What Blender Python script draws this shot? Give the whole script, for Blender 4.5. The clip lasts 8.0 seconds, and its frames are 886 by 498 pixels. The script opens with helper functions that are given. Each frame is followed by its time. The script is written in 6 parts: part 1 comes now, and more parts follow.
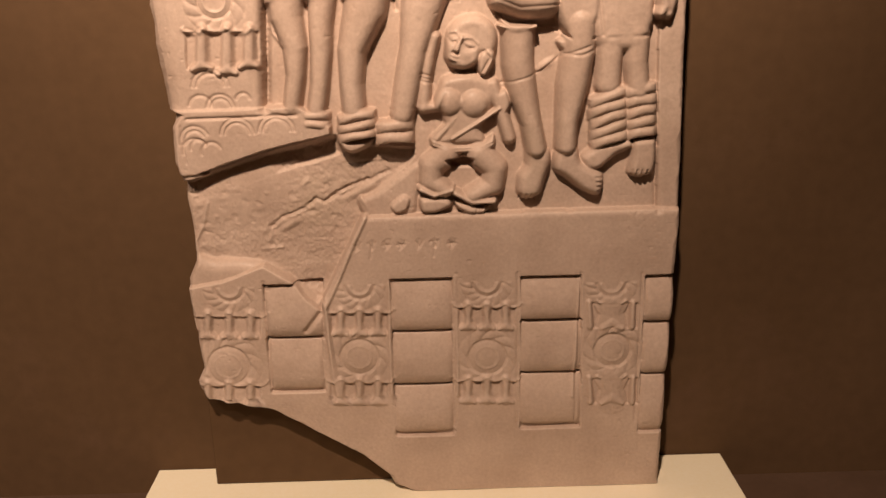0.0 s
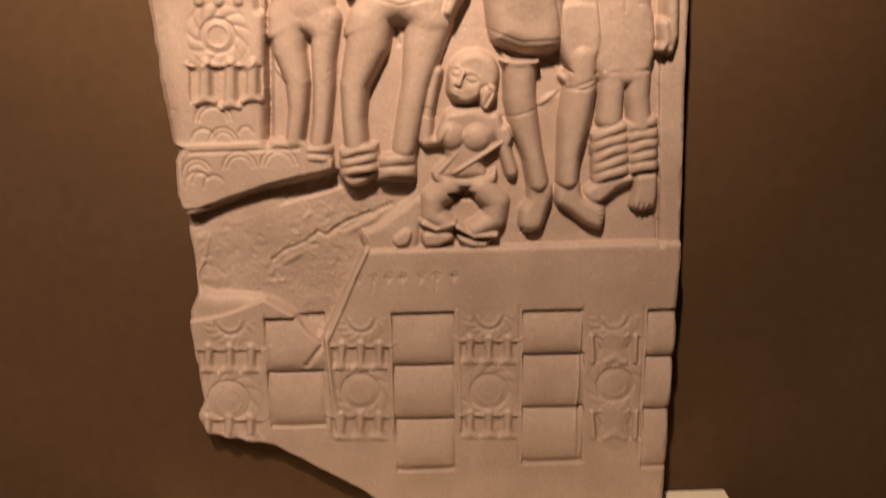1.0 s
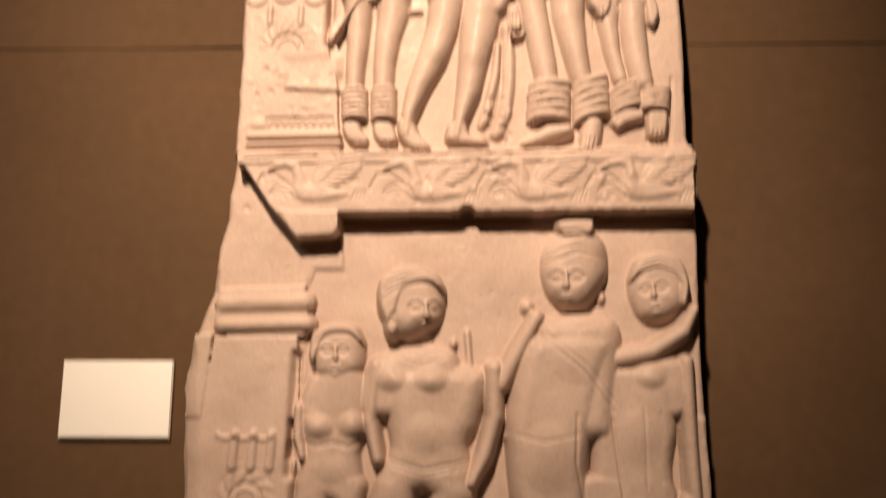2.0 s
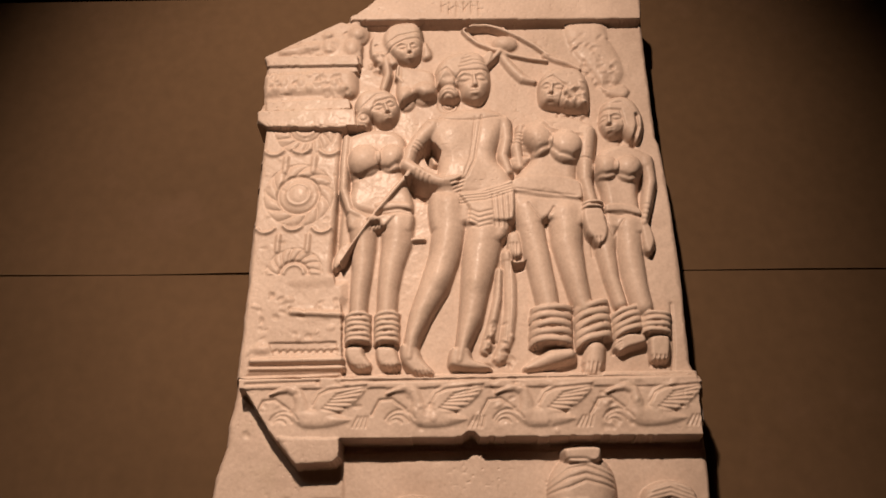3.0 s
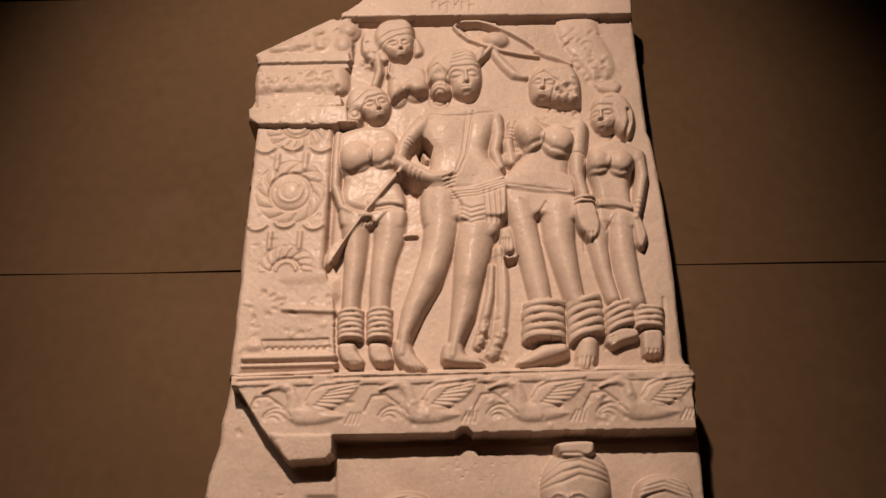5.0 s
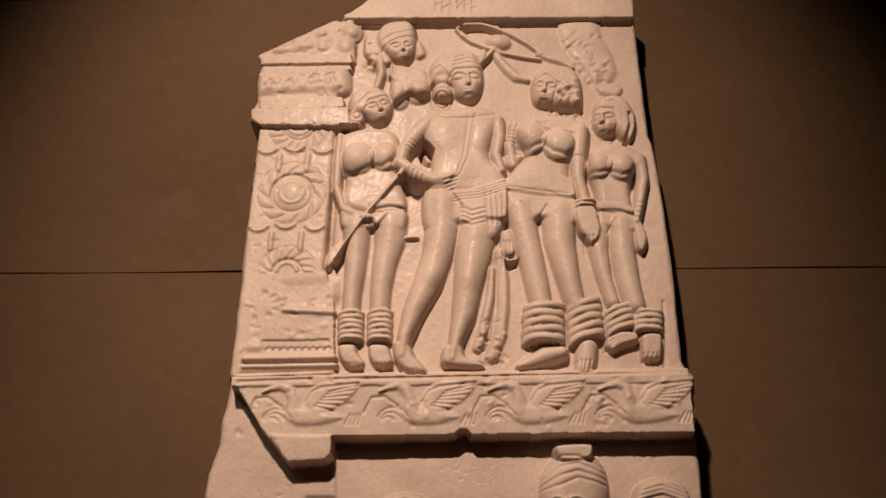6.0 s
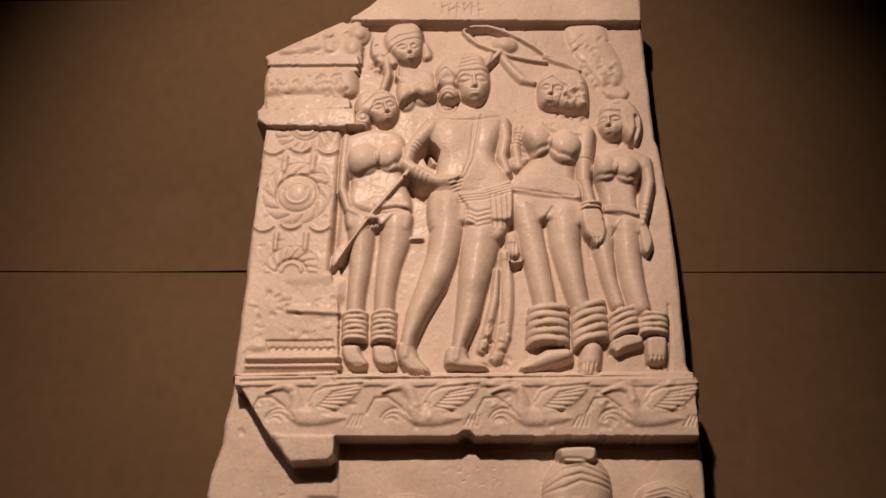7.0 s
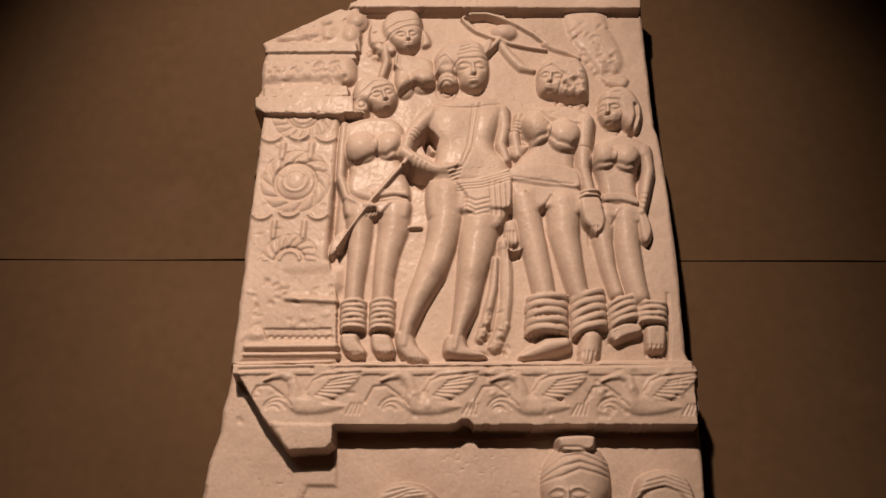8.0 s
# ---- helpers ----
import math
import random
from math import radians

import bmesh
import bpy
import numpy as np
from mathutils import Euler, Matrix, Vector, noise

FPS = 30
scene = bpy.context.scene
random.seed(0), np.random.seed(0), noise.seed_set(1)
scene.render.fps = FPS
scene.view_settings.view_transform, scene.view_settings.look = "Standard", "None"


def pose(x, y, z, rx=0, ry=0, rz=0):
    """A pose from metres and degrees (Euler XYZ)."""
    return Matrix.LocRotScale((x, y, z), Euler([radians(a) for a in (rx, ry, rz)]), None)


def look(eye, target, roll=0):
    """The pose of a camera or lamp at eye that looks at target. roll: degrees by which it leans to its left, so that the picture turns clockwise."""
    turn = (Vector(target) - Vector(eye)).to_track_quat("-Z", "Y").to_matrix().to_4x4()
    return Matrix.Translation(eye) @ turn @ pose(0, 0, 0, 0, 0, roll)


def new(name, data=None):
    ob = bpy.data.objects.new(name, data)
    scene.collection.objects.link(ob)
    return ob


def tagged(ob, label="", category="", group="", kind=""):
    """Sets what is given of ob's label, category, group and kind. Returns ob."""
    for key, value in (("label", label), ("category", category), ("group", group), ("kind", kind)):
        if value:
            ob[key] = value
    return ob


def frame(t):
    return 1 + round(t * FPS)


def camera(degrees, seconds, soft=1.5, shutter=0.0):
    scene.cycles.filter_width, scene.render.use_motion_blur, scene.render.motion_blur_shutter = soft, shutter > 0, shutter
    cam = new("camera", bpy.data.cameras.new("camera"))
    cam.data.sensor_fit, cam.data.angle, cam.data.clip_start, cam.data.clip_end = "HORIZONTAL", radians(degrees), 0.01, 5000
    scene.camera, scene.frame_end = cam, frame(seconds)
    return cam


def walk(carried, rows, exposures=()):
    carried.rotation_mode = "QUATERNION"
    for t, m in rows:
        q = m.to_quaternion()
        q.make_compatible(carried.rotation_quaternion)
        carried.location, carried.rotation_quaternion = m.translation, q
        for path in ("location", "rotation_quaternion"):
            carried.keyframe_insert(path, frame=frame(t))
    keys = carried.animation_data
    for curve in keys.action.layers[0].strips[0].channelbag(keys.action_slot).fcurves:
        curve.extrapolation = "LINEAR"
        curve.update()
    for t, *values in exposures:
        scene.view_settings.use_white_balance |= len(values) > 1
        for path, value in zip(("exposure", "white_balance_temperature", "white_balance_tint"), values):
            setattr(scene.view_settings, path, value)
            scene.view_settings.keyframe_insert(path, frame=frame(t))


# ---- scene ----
cam = camera(52.2, 8.0, soft=1.5, shutter=0.4)
PATH = [
    (0, (0.002, -2.248, 1.538), (0.028, -0.346, 0.919), -1.32),
    (0.5, (0.002, -2.24, 1.546), (0.033, -0.339, 0.925), -1.28),
    (0.8, (0, -2.242, 1.542), (0.032, -0.334, 0.933), -1.24),
    (1, (-0.003, -2.243, 1.539), (0.025, -0.323, 0.99), -1.21),
    (1.2, (0.001, -2.249, 1.539), (0.018, -0.297, 1.135), -0.92),
    (2.3, (0.054, -2.283, 1.645), (-0.013, -0.382, 2.263), 0.5),
    (2.5, (0.038, -2.278, 1.649), (-0.01, -0.411, 2.363), 0.35),
    (2.7, (0.036, -2.28, 1.646), (-0.014, -0.442, 2.426), 0.24),
    (3, (0.033, -2.284, 1.643), (-0.016, -0.47, 2.484), 0.13),
    (3.5, (0.034, -2.289, 1.638), (-0.007, -0.481, 2.5), -0.18),
    (4, (0.045, -2.281, 1.628), (0.002, -0.471, 2.476), -0.3),
    (4.5, (0.042, -2.273, 1.63), (0.002, -0.462, 2.471), -0.43),
    (6, (0.045, -2.284, 1.636), (0.002, -0.466, 2.479), 0.12),
    (6.5, (0.05, -2.276, 1.63), (-0.002, -0.467, 2.474), 0.54),
    (7, (0.052, -2.275, 1.624), (-0.007, -0.473, 2.476), 0.8),
    (7.5, (0.051, -2.273, 1.625), (-0.005, -0.463, 2.47), 0.8),
    (8, (0.048, -2.266, 1.625), (-0.005, -0.454, 2.456), 0.79),
]
EXPOSURES = [(0.0, 0.58, 6500, 10), (0.8, 0.54, 6500, 10), (1.2, 0.34, 6650, 10), (2.3, -0.44, 6350, 7), (2.6, -0.62, 6300, 7), (3.1, -0.86, 6150, 7), (4.5, -0.97, 6030, 7), (8.0, -0.98, 6030, 7)]
walk(cam, [(t, look(eye, to, lean)) for t, eye, to, lean in PATH], EXPOSURES)

# ---- light: warm gallery spotlights hung above and in front of the panel; fill added ----
world = bpy.data.worlds.new("gallery")
scene.world = world
world.use_nodes = True
world.node_tree.nodes["Background"].inputs["Color"].default_value = (1.0, 0.72, 0.5, 1)
world.node_tree.nodes["Background"].inputs["Strength"].default_value = 0.042


def spotlight(name, eye, target, watts, cone, blend, radius, colour):
    data = bpy.data.lights.new(name, "SPOT")
    data.energy, data.spot_size, data.spot_blend, data.shadow_soft_size, data.color = watts, radians(cone), blend, radius, colour
    ob = new(name, data)
    ob.matrix_world = look(eye, target)
    return ob


WARM = (1.0, 0.73, 0.54)
spotlight("track_spot_upper", (-0.74, -3.5, 5.1), (-0.18, 0.0, 3.17), 2030, 45, 1.0, 0.08, WARM)
spotlight("track_spot_lower", (-0.66, -3.5, 5.1), (0.02, 0.0, 0.85), 880, 51, 1.0, 0.10, WARM)
# added fill spot with no known lamp behind it: lifts the left wall
spotlight("side_fill_spot", (-2.15, -4.2, 5.1), (-1.9, 0.0, 1.60), 650, 40, 1.0, 0.2, WARM)


# ---- materials ----
def material(name, colour, dark, rough, scale=6.0, fine=120.0, bump=0.15, spec=0.5, stain=None, low=0.35, high=0.7, coat=0.0, worn=None):
    m = bpy.data.materials.new(name)
    m.use_nodes = True
    n, link = m.node_tree.nodes, m.node_tree.links.new
    b = n["Principled BSDF"]
    coord = n.new("ShaderNodeTexCoord")
    big, small = n.new("ShaderNodeTexNoise"), n.new("ShaderNodeTexNoise")
    big.inputs["Scale"].default_value, big.inputs["Detail"].default_value = scale, 6
    small.inputs["Scale"].default_value, small.inputs["Detail"].default_value = fine, 4
    for t in (big, small):
        link(coord.outputs["Object"], t.inputs["Vector"])
    ramp = n.new("ShaderNodeValToRGB")
    ramp.color_ramp.elements[0].position, ramp.color_ramp.elements[1].position = low, high
    ramp.color_ramp.elements[0].color, ramp.color_ramp.elements[1].color = (*dark, 1), (*colour, 1)
    link(big.outputs["Fac"], ramp.inputs["Fac"])
    mix = n.new("ShaderNodeMix")
    mix.data_type, mix.blend_type = "RGBA", "OVERLAY"
    mix.inputs["Factor"].default_value = 0.16
    link(ramp.outputs["Color"], mix.inputs["A"])
    link(small.outputs["Fac"], mix.inputs["B"])
    last = mix.outputs["Result"]
    if stain:
        st = n.new("ShaderNodeTexNoise")
        st.inputs["Scale"].default_value, st.inputs["Detail"].default_value, st.inputs["Roughness"].default_value = 2.3, 9, 0.72
        link(coord.outputs["Object"], st.inputs["Vector"])
        r2 = n.new("ShaderNodeValToRGB")
        r2.color_ramp.elements[0].position, r2.color_ramp.elements[1].position = 0.56, 0.72
        r2.color_ramp.elements[0].color, r2.color_ramp.elements[1].color = (0, 0, 0, 1), (0.55, 0.55, 0.55, 1)
        link(st.outputs["Fac"], r2.inputs["Fac"])
        m2 = n.new("ShaderNodeMix")
        m2.data_type = "RGBA"
        link(r2.outputs["Color"], m2.inputs["Factor"])
        link(last, m2.inputs["A"])
        m2.inputs["B"].default_value = (*stain, 1)
        last = m2.outputs["Result"]
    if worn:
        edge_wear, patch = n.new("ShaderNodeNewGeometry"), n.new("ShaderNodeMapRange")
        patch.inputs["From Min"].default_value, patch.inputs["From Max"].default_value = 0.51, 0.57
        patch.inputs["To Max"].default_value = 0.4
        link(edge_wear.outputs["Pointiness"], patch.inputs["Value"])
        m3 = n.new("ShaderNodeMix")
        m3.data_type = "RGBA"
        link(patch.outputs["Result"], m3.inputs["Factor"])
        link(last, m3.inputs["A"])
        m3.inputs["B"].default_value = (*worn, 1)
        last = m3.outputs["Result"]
    link(last, b.inputs["Base Color"])
    mr = n.new("ShaderNodeMapRange")
    mr.inputs["To Min"].default_value, mr.inputs["To Max"].default_value = rough - 0.1, rough + 0.12
    link(big.outputs["Fac"], mr.inputs["Value"])
    link(mr.outputs["Result"], b.inputs["Roughness"])
    b.inputs["Specular IOR Level"].default_value = spec
    b.inputs["Coat Weight"].default_value, b.inputs["Coat Roughness"].default_value = coat, 0.24
    bp = n.new("ShaderNodeBump")
    bp.inputs["Strength"].default_value, bp.inputs["Distance"].default_value = bump, 0.004
    add = n.new("ShaderNodeMath")
    add.operation = "MULTIPLY_ADD"
    add.inputs[1].default_value = 0.5
    link(big.outputs["Fac"], add.inputs[0])
    link(small.outputs["Fac"], add.inputs[2])
    link(add.outputs["Value"], bp.inputs["Height"])
    link(bp.outputs["Normal"], b.inputs["Normal"])
    return m


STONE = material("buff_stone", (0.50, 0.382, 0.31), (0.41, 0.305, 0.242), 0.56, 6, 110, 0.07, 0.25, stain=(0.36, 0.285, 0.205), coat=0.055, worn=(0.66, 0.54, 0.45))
WALL = material("brown_painted_board", (0.103, 0.061, 0.0330), (0.086, 0.0505, 0.0265), 0.75, 1.3, 25, 0.02, 0.06, stain=(0.118, 0.069, 0.042))
SEAM = material("dark_seam", (0.02, 0.012, 0.008), (0.015, 0.01, 0.007), 0.8)
VOID = material("dark_ceiling_paint", (0.02, 0.015, 0.012), (0.015, 0.011, 0.009), 0.8)
FLOOR = material("brown_floor", (0.10, 0.06, 0.04), (0.08, 0.047, 0.03), 0.45, 3, 40, 0.1)
CREAM = material("cream_paint", (0.88, 0.80, 0.62), (0.85, 0.77, 0.58), 0.5, 3, 90, 0.06)
# pale so the unseen walls reflect light; also the label's backing board
PALE = material("pale_bounce_and_backing", (0.46, 0.40, 0.33), (0.42, 0.36, 0.30), 0.7, 2, 40, 0.03)
PAPER = material("white_card", (0.82, 0.80, 0.74), (0.80, 0.78, 0.72), 0.4, 5, 200, 0.02)


# ---- mesh helpers ----
def mesh_object(name, bm, mat, parent=None):
    me = bpy.data.meshes.new(name)
    bm.to_mesh(me)
    bm.free()
    me.materials.append(mat)
    ob = new(name, me)
    if parent:
        ob.parent = parent
    return ob


def box(x0, x1, y0, y1, z0, z1, bevel=0.0, segments=2):
    bm = bmesh.new()
    bmesh.ops.create_cube(bm, size=1)
    for v in bm.verts:
        v.co = ((x0 + x1) / 2 + v.co.x * (x1 - x0), (y0 + y1) / 2 + v.co.y * (y1 - y0), (z0 + z1) / 2 + v.co.z * (z1 - z0))
    if bevel:
        bmesh.ops.bevel(bm, geom=bm.edges[:], offset=bevel, segments=segments, affect="EDGES", profile=0.5)
    return bm


# ---- the room ----
def bowed_board(x0, x1, z0, z1, y, seed, sag=0.0):
    """A thin wall board whose edges bow a little."""
    nx, nz = 60, 24
    bm = bmesh.new()
    rows = []
    for j in range(nz + 1):
        row = []
        for i in range(nx + 1):
            x, z = x0 + (x1 - x0) * i / nx, z0 + (z1 - z0) * j / nz
            w = noise.noise(Vector((x * 1.3, z * 1.3, seed)))
            low = (1 - j / nz) ** 3 * sag * noise.noise(Vector((x * 1.7, seed, 3.1)))
            row.append(bm.verts.new((x, y + 0.002 * w, z + low)))
        rows.append(row)
    for j in range(nz):
        for i in range(nx):
            f = bm.faces.new((rows[j][i], rows[j][i + 1], rows[j + 1][i + 1], rows[j + 1][i]))
            f.smooth = True
    edge = [e for e in bm.edges if e.is_boundary]
    for e in edge:
        e.smooth = False
    out = bmesh.ops.extrude_edge_only(bm, edges=edge)
    for g in out["geom"]:
        if isinstance(g, bmesh.types.BMVert):
            g.co.y += 0.02
    return bm


WALL_Y, SEAM_Z, WALL_TOP = 0.16, 2.70, 3.73
wall = tagged(mesh_object("wall_north", box(-3.2, 3.2, WALL_Y + 0.025, WALL_Y + 0.2, 0, WALL_TOP - 0.03), SEAM), "brown painted board wall behind the carved panel", "wall", kind="structure")
lower_board = mesh_object("wall_board", bowed_board(-3.2, 3.2, 0.0, SEAM_Z - 0.002, WALL_Y, 1.7), WALL, wall)
upper_board = mesh_object("wall_board", bowed_board(-3.2, 3.2, SEAM_Z + 0.003, WALL_TOP, WALL_Y - 0.001, 8.3, 0.006), WALL, wall)
tagged(mesh_object("floor", box(-3.2, 3.2, -5.2, WALL_Y + 0.2, -0.1, 0.0), FLOOR), "dark brown gallery floor", "floor", kind="structure")
tagged(mesh_object("ceiling", box(-3.4, 3.4, -5.4, 0.9, 5.5, 5.6), VOID), "dark painted gallery ceiling", "ceiling", kind="structure")
tagged(mesh_object("wall_recess", box(-3.2, 3.2, 0.65, 0.75, 3.0, 5.5), VOID), "dark recess above the board wall", "wall", kind="structure")
# unseen walls that close the room, kept pale to soften the panel's shadows
tagged(mesh_object("wall_west", box(-3.4, -3.2, -5.2, 0.75, 0, 5.5), PALE), "unseen side wall, made pale to bounce light", "wall", kind="structure")
tagged(mesh_object("wall_east", box(3.2, 3.4, -5.2, 0.75, 0, 5.5), PALE), "unseen side wall, made pale to bounce light", "wall", kind="structure")
tagged(mesh_object("wall_south", box(-3.4, 3.4, -5.4, -5.2, 0, 5.5), PALE), "unseen wall facing the panel, made pale to bounce light", "wall", kind="structure")

# ---- plinth, support and label ----
plinth = new("display_plinth")
plinth.location = (0, 0, 0)
tagged(plinth, "low cream-painted display plinth on the floor", "plinth")
mesh_object("plinth_top", box(-0.835, 0.862, -0.42, WALL_Y - 0.004, 0.06, 0.08, 0.003), CREAM, plinth)
mesh_object("plinth_base", box(-0.825, 0.852, -0.41, WALL_Y - 0.006, 0.0, 0.059, 0.002), CREAM, plinth)
tagged(mesh_object("support_block", box(-0.642, 0.30, 0.066, 0.125, 0.081, 0.62, 0.003), WALL),
       "brown painted block standing on the plinth behind the broken panel", "support")
card = new("wall_label")
card.location = (-0.896, WALL_Y - 0.004, 1.592)
tagged(card, "white rectangular information card fixed to the brown wall", "label")
for name, bm, mat in (("backing_board", box(-0.151, 0.150, -0.008, 0.002, -0.002, 0.205, 0.0015), PALE),
                      ("card_sheet", box(-0.148, 0.147, -0.012, -0.0075, 0.003, 0.203, 0.001), PAPER)):
    mesh_object(name, bm, mat, card)

# ---- the carved stone panel: a relief worked on a fine sheet, fitted between its broken edges ----
STEP = 0.0021
Z0, Z1 = 0.081, 3.62
LEFT = [(0.078, -0.063), (0.103, -0.119), (0.133, -0.134), (0.203, -0.210), (0.354, -0.452), (0.368, -0.513), (0.389, -0.617), (0.420, -0.640),
        (0.446, -0.642), (0.480, -0.623), (0.654, -0.638), (0.734, -0.640), (0.780, -0.617), (0.948, -0.623), (1.000, -0.620), (1.052, -0.637),
        (1.138, -0.636), (1.173, -0.621), (1.183, -0.643), (1.695, -0.678)]
LEFT += [(1.839, -0.655), (1.968, -0.613), (2.084, -0.600), (2.158, -0.581), (2.212, -0.585), (2.294, -0.572), (2.434, -0.564), (2.772, -0.567),
         (3.103, -0.561), (3.125, -0.589), (3.162, -0.589), (3.194, -0.573), (3.257, -0.579), (3.331, -0.572), (3.367, -0.586), (3.472, -0.404),
         (3.521, -0.311), (3.552, -0.273), (3.598, -0.235), (3.616, -0.203)]
RIGHT = [(0.056, 0.640), (0.094, 0.633), (0.882, 0.650), (1.769, 0.633), (2.175, 0.640), (2.343, 0.634), (2.374, 0.623), (2.600, 0.627),
         (2.844, 0.620), (3.047, 0.608), (3.070, 0.600), (3.444, 0.594), (3.493, 0.593), (3.578, 0.593), (3.597, 0.555)]

NZ = int((Z1 - Z0) / STEP) + 1
NX = int(1.26 / STEP) + 1
zs = np.linspace(Z0, Z1, NZ)


def wobble(z, seed, amount, lengths=(0.11, 0.045, 0.018)):
    total = np.zeros_like(z)
    rng = np.random.default_rng(seed)
    for n, l in enumerate(lengths):
        grid = np.arange(z.min() - l, z.max() + 2 * l, l)
        total += np.interp(z, grid, rng.uniform(-1, 1, len(grid))) / (n + 1)
    return amount * total


xl = np.interp(zs, *zip(*LEFT)) + wobble(zs, 3, 0.0025)
xr = np.interp(zs, *zip(*RIGHT)) + wobble(zs, 4, 0.0014)
U = np.linspace(0, 1, NX)[None, :]
X = xl[:, None] * (1 - U) + xr[:, None] * U
Z = np.repeat(zs[:, None], NX, 1)
H = np.zeros_like(X)
LOW, PIL, MID, UP, BAND, BRK = 0.0, 0.0, -0.029, -0.02, 0.03, -0.038


def rows_of(z_low, z_high):
    return slice(max(0, int((z_low - Z0) / STEP) - 1), min(NZ, int((z_high - Z0) / STEP) + 3))


def smooth_max(a, b, k):
    m = np.clip(0.5 + 0.5 * (b - a) / k, 0, 1)
    return a * (1 - m) + b * m + k * m * (1 - m)


def rounded(u, p):
    return np.clip(1 - np.clip(u, 0, 1) ** p, 0, 1) ** 0.62 - np.clip(u - 1, 0, 3) * 2.0


def limb(base, h, *beads, k=0.008, p=2.2):
    """A rounded tapering limb through beads of x, z and radius, standing h proud of its field."""
    reach = max(b[2] for b in beads) * 1.4
    s = rows_of(min(b[1] for b in beads) - reach, max(b[1] for b in beads) + reach)
    x, z = X[s], Z[s]
    best = np.full_like(x, 9.0)
    rad = np.zeros_like(x)
    for (ax, az, ar), (bx, bz, br) in zip(beads, beads[1:]):
        dx, dz = bx - ax, bz - az
        t = np.clip(((x - ax) * dx + (z - az) * dz) / (dx * dx + dz * dz + 1e-12), 0, 1)
        r = ar + (br - ar) * t
        u = np.hypot(x - ax - t * dx, z - az - t * dz) / r
        rad = np.where(u < best, r, rad)
        best = np.minimum(best, u)
    H[s] = np.where(best < 1.5, smooth_max(H[s], base + h * rounded(best, p), k), H[s])


def dome(base, h, cx, cz, rx, rz, turn=0, k=0.010, p=2.3):
    reach = max(rx, rz) * 1.5
    s = rows_of(cz - reach, cz + reach)
    c, n = math.cos(radians(turn)), math.sin(radians(turn))
    a, b = X[s] - cx, Z[s] - cz
    u = np.hypot((a * c + b * n) / rx, (b * c - a * n) / rz)
    H[s] = np.where(u < 1.5, smooth_max(H[s], base + h * rounded(u, p), k), H[s])


def inside_distance(x, z, corners):
    d = np.full_like(x, 9.0)
    odd = np.zeros(x.shape, bool)
    for (ax, az), (bx, bz) in zip(corners, corners[1:] + corners[:1]):
        dx, dz = bx - ax, bz - az
        t = np.clip(((x - ax) * dx + (z - az) * dz) / (dx * dx + dz * dz + 1e-12), 0, 1)
        d = np.minimum(d, np.hypot(x - ax - t * dx, z - az - t * dz))
        if az != bz:
            odd ^= ((az > z) != (bz > z)) & (x < (bx - ax) * (z - az) / (bz - az) + ax)
    return np.where(odd, d, -d)


def plate(level, bevel, *corners, cut=False):
    """A flat raised or sunk area with worn, slightly uneven edges."""
    corners = list(corners)
    zz = [c[1] for c in corners]
    s = rows_of(min(zz) - 0.03, max(zz) + 0.03)
    d = inside_distance(X[s], Z[s], corners) + ROUGH[s] * 0.0013
    if cut:
        m = np.clip(d / (bevel * 0.6) + 0.5, 0, 1)
        m = m * m * (3 - 2 * m)
        H[s] = H[s] * (1 - m) + level * m
    else:
        rise = np.clip(d / bevel, 0, 1)
        top = level - bevel * 0.5 * (1 - np.sqrt(np.clip(1 - (1 - rise) ** 2, 0, 1)))
        H[s] = np.where(d > 0, np.maximum(H[s], top), H[s])


def form(base, h, edge, *corners, k=0.006):
    """A body shape: a soft outline rising over the width edge to a gently curved top."""
    n = len(corners)
    pts = []
    for i in range(n):
        a, b, c, e = (np.array(corners[(i + j) % n]) for j in (-1, 0, 1, 2))
        for u in (0.0, 0.25, 0.5, 0.75):
            pts.append(tuple(b + 0.42 * u * (c - a) + u * u * (3 * (c - b) - 0.84 * (c - a) - 0.42 * (e - b)) + u ** 3 * (2 * (b - c) + 0.42 * (c - a) + 0.42 * (e - b))))
    zz = [c[1] for c in pts]
    s = rows_of(min(zz) - 0.02, max(zz) + 0.02)
    d = inside_distance(X[s], Z[s], pts) / edge
    rise = np.clip(1 - (1 - np.clip(d, 0, 1)) ** 2.2, 0, 1) ** 0.62 + np.clip(d, -3, 0) * 2.0
    H[s] = np.where(d > -1, smooth_max(H[s], base + h * rise, k), H[s])


def swell(h, cx, cz, rx, rz, turn=0, power=1.5):
    """A gentle swelling (or hollow) worked on whatever lies there."""
    reach = max(rx, rz) * 1.2
    s = rows_of(cz - reach, cz + reach)
    c, n = math.cos(radians(turn)), math.sin(radians(turn))
    a, b = X[s] - cx, Z[s] - cz
    u = ((a * c + b * n) / rx) ** 2 + ((b * c - a * n) / rz) ** 2
    H[s] += 1.25 * h * np.clip(1 - u, 0, 1) ** power


def line_distance(x, z, ends):
    d = np.full_like(x, 9.0)
    for (ax, az), (bx, bz) in zip(ends, ends[1:]):
        dx, dz = bx - ax, bz - az
        t = np.clip(((x - ax) * dx + (z - az) * dz) / (dx * dx + dz * dz + 1e-12), 0, 1)
        d = np.minimum(d, np.hypot(x - ax - t * dx, z - az - t * dz))
    return d


def groove(width, depth, *ends):
    """A chiselled line; a negative depth raises a fine ridge."""
    zz = [e[1] for e in ends]
    s = rows_of(min(zz) - 0.03, max(zz) + 0.03)
    d = line_distance(X[s], Z[s], list(ends)) / max(width, 0.0032)
    H[s] -= depth * np.exp(-d * d * 1.6)


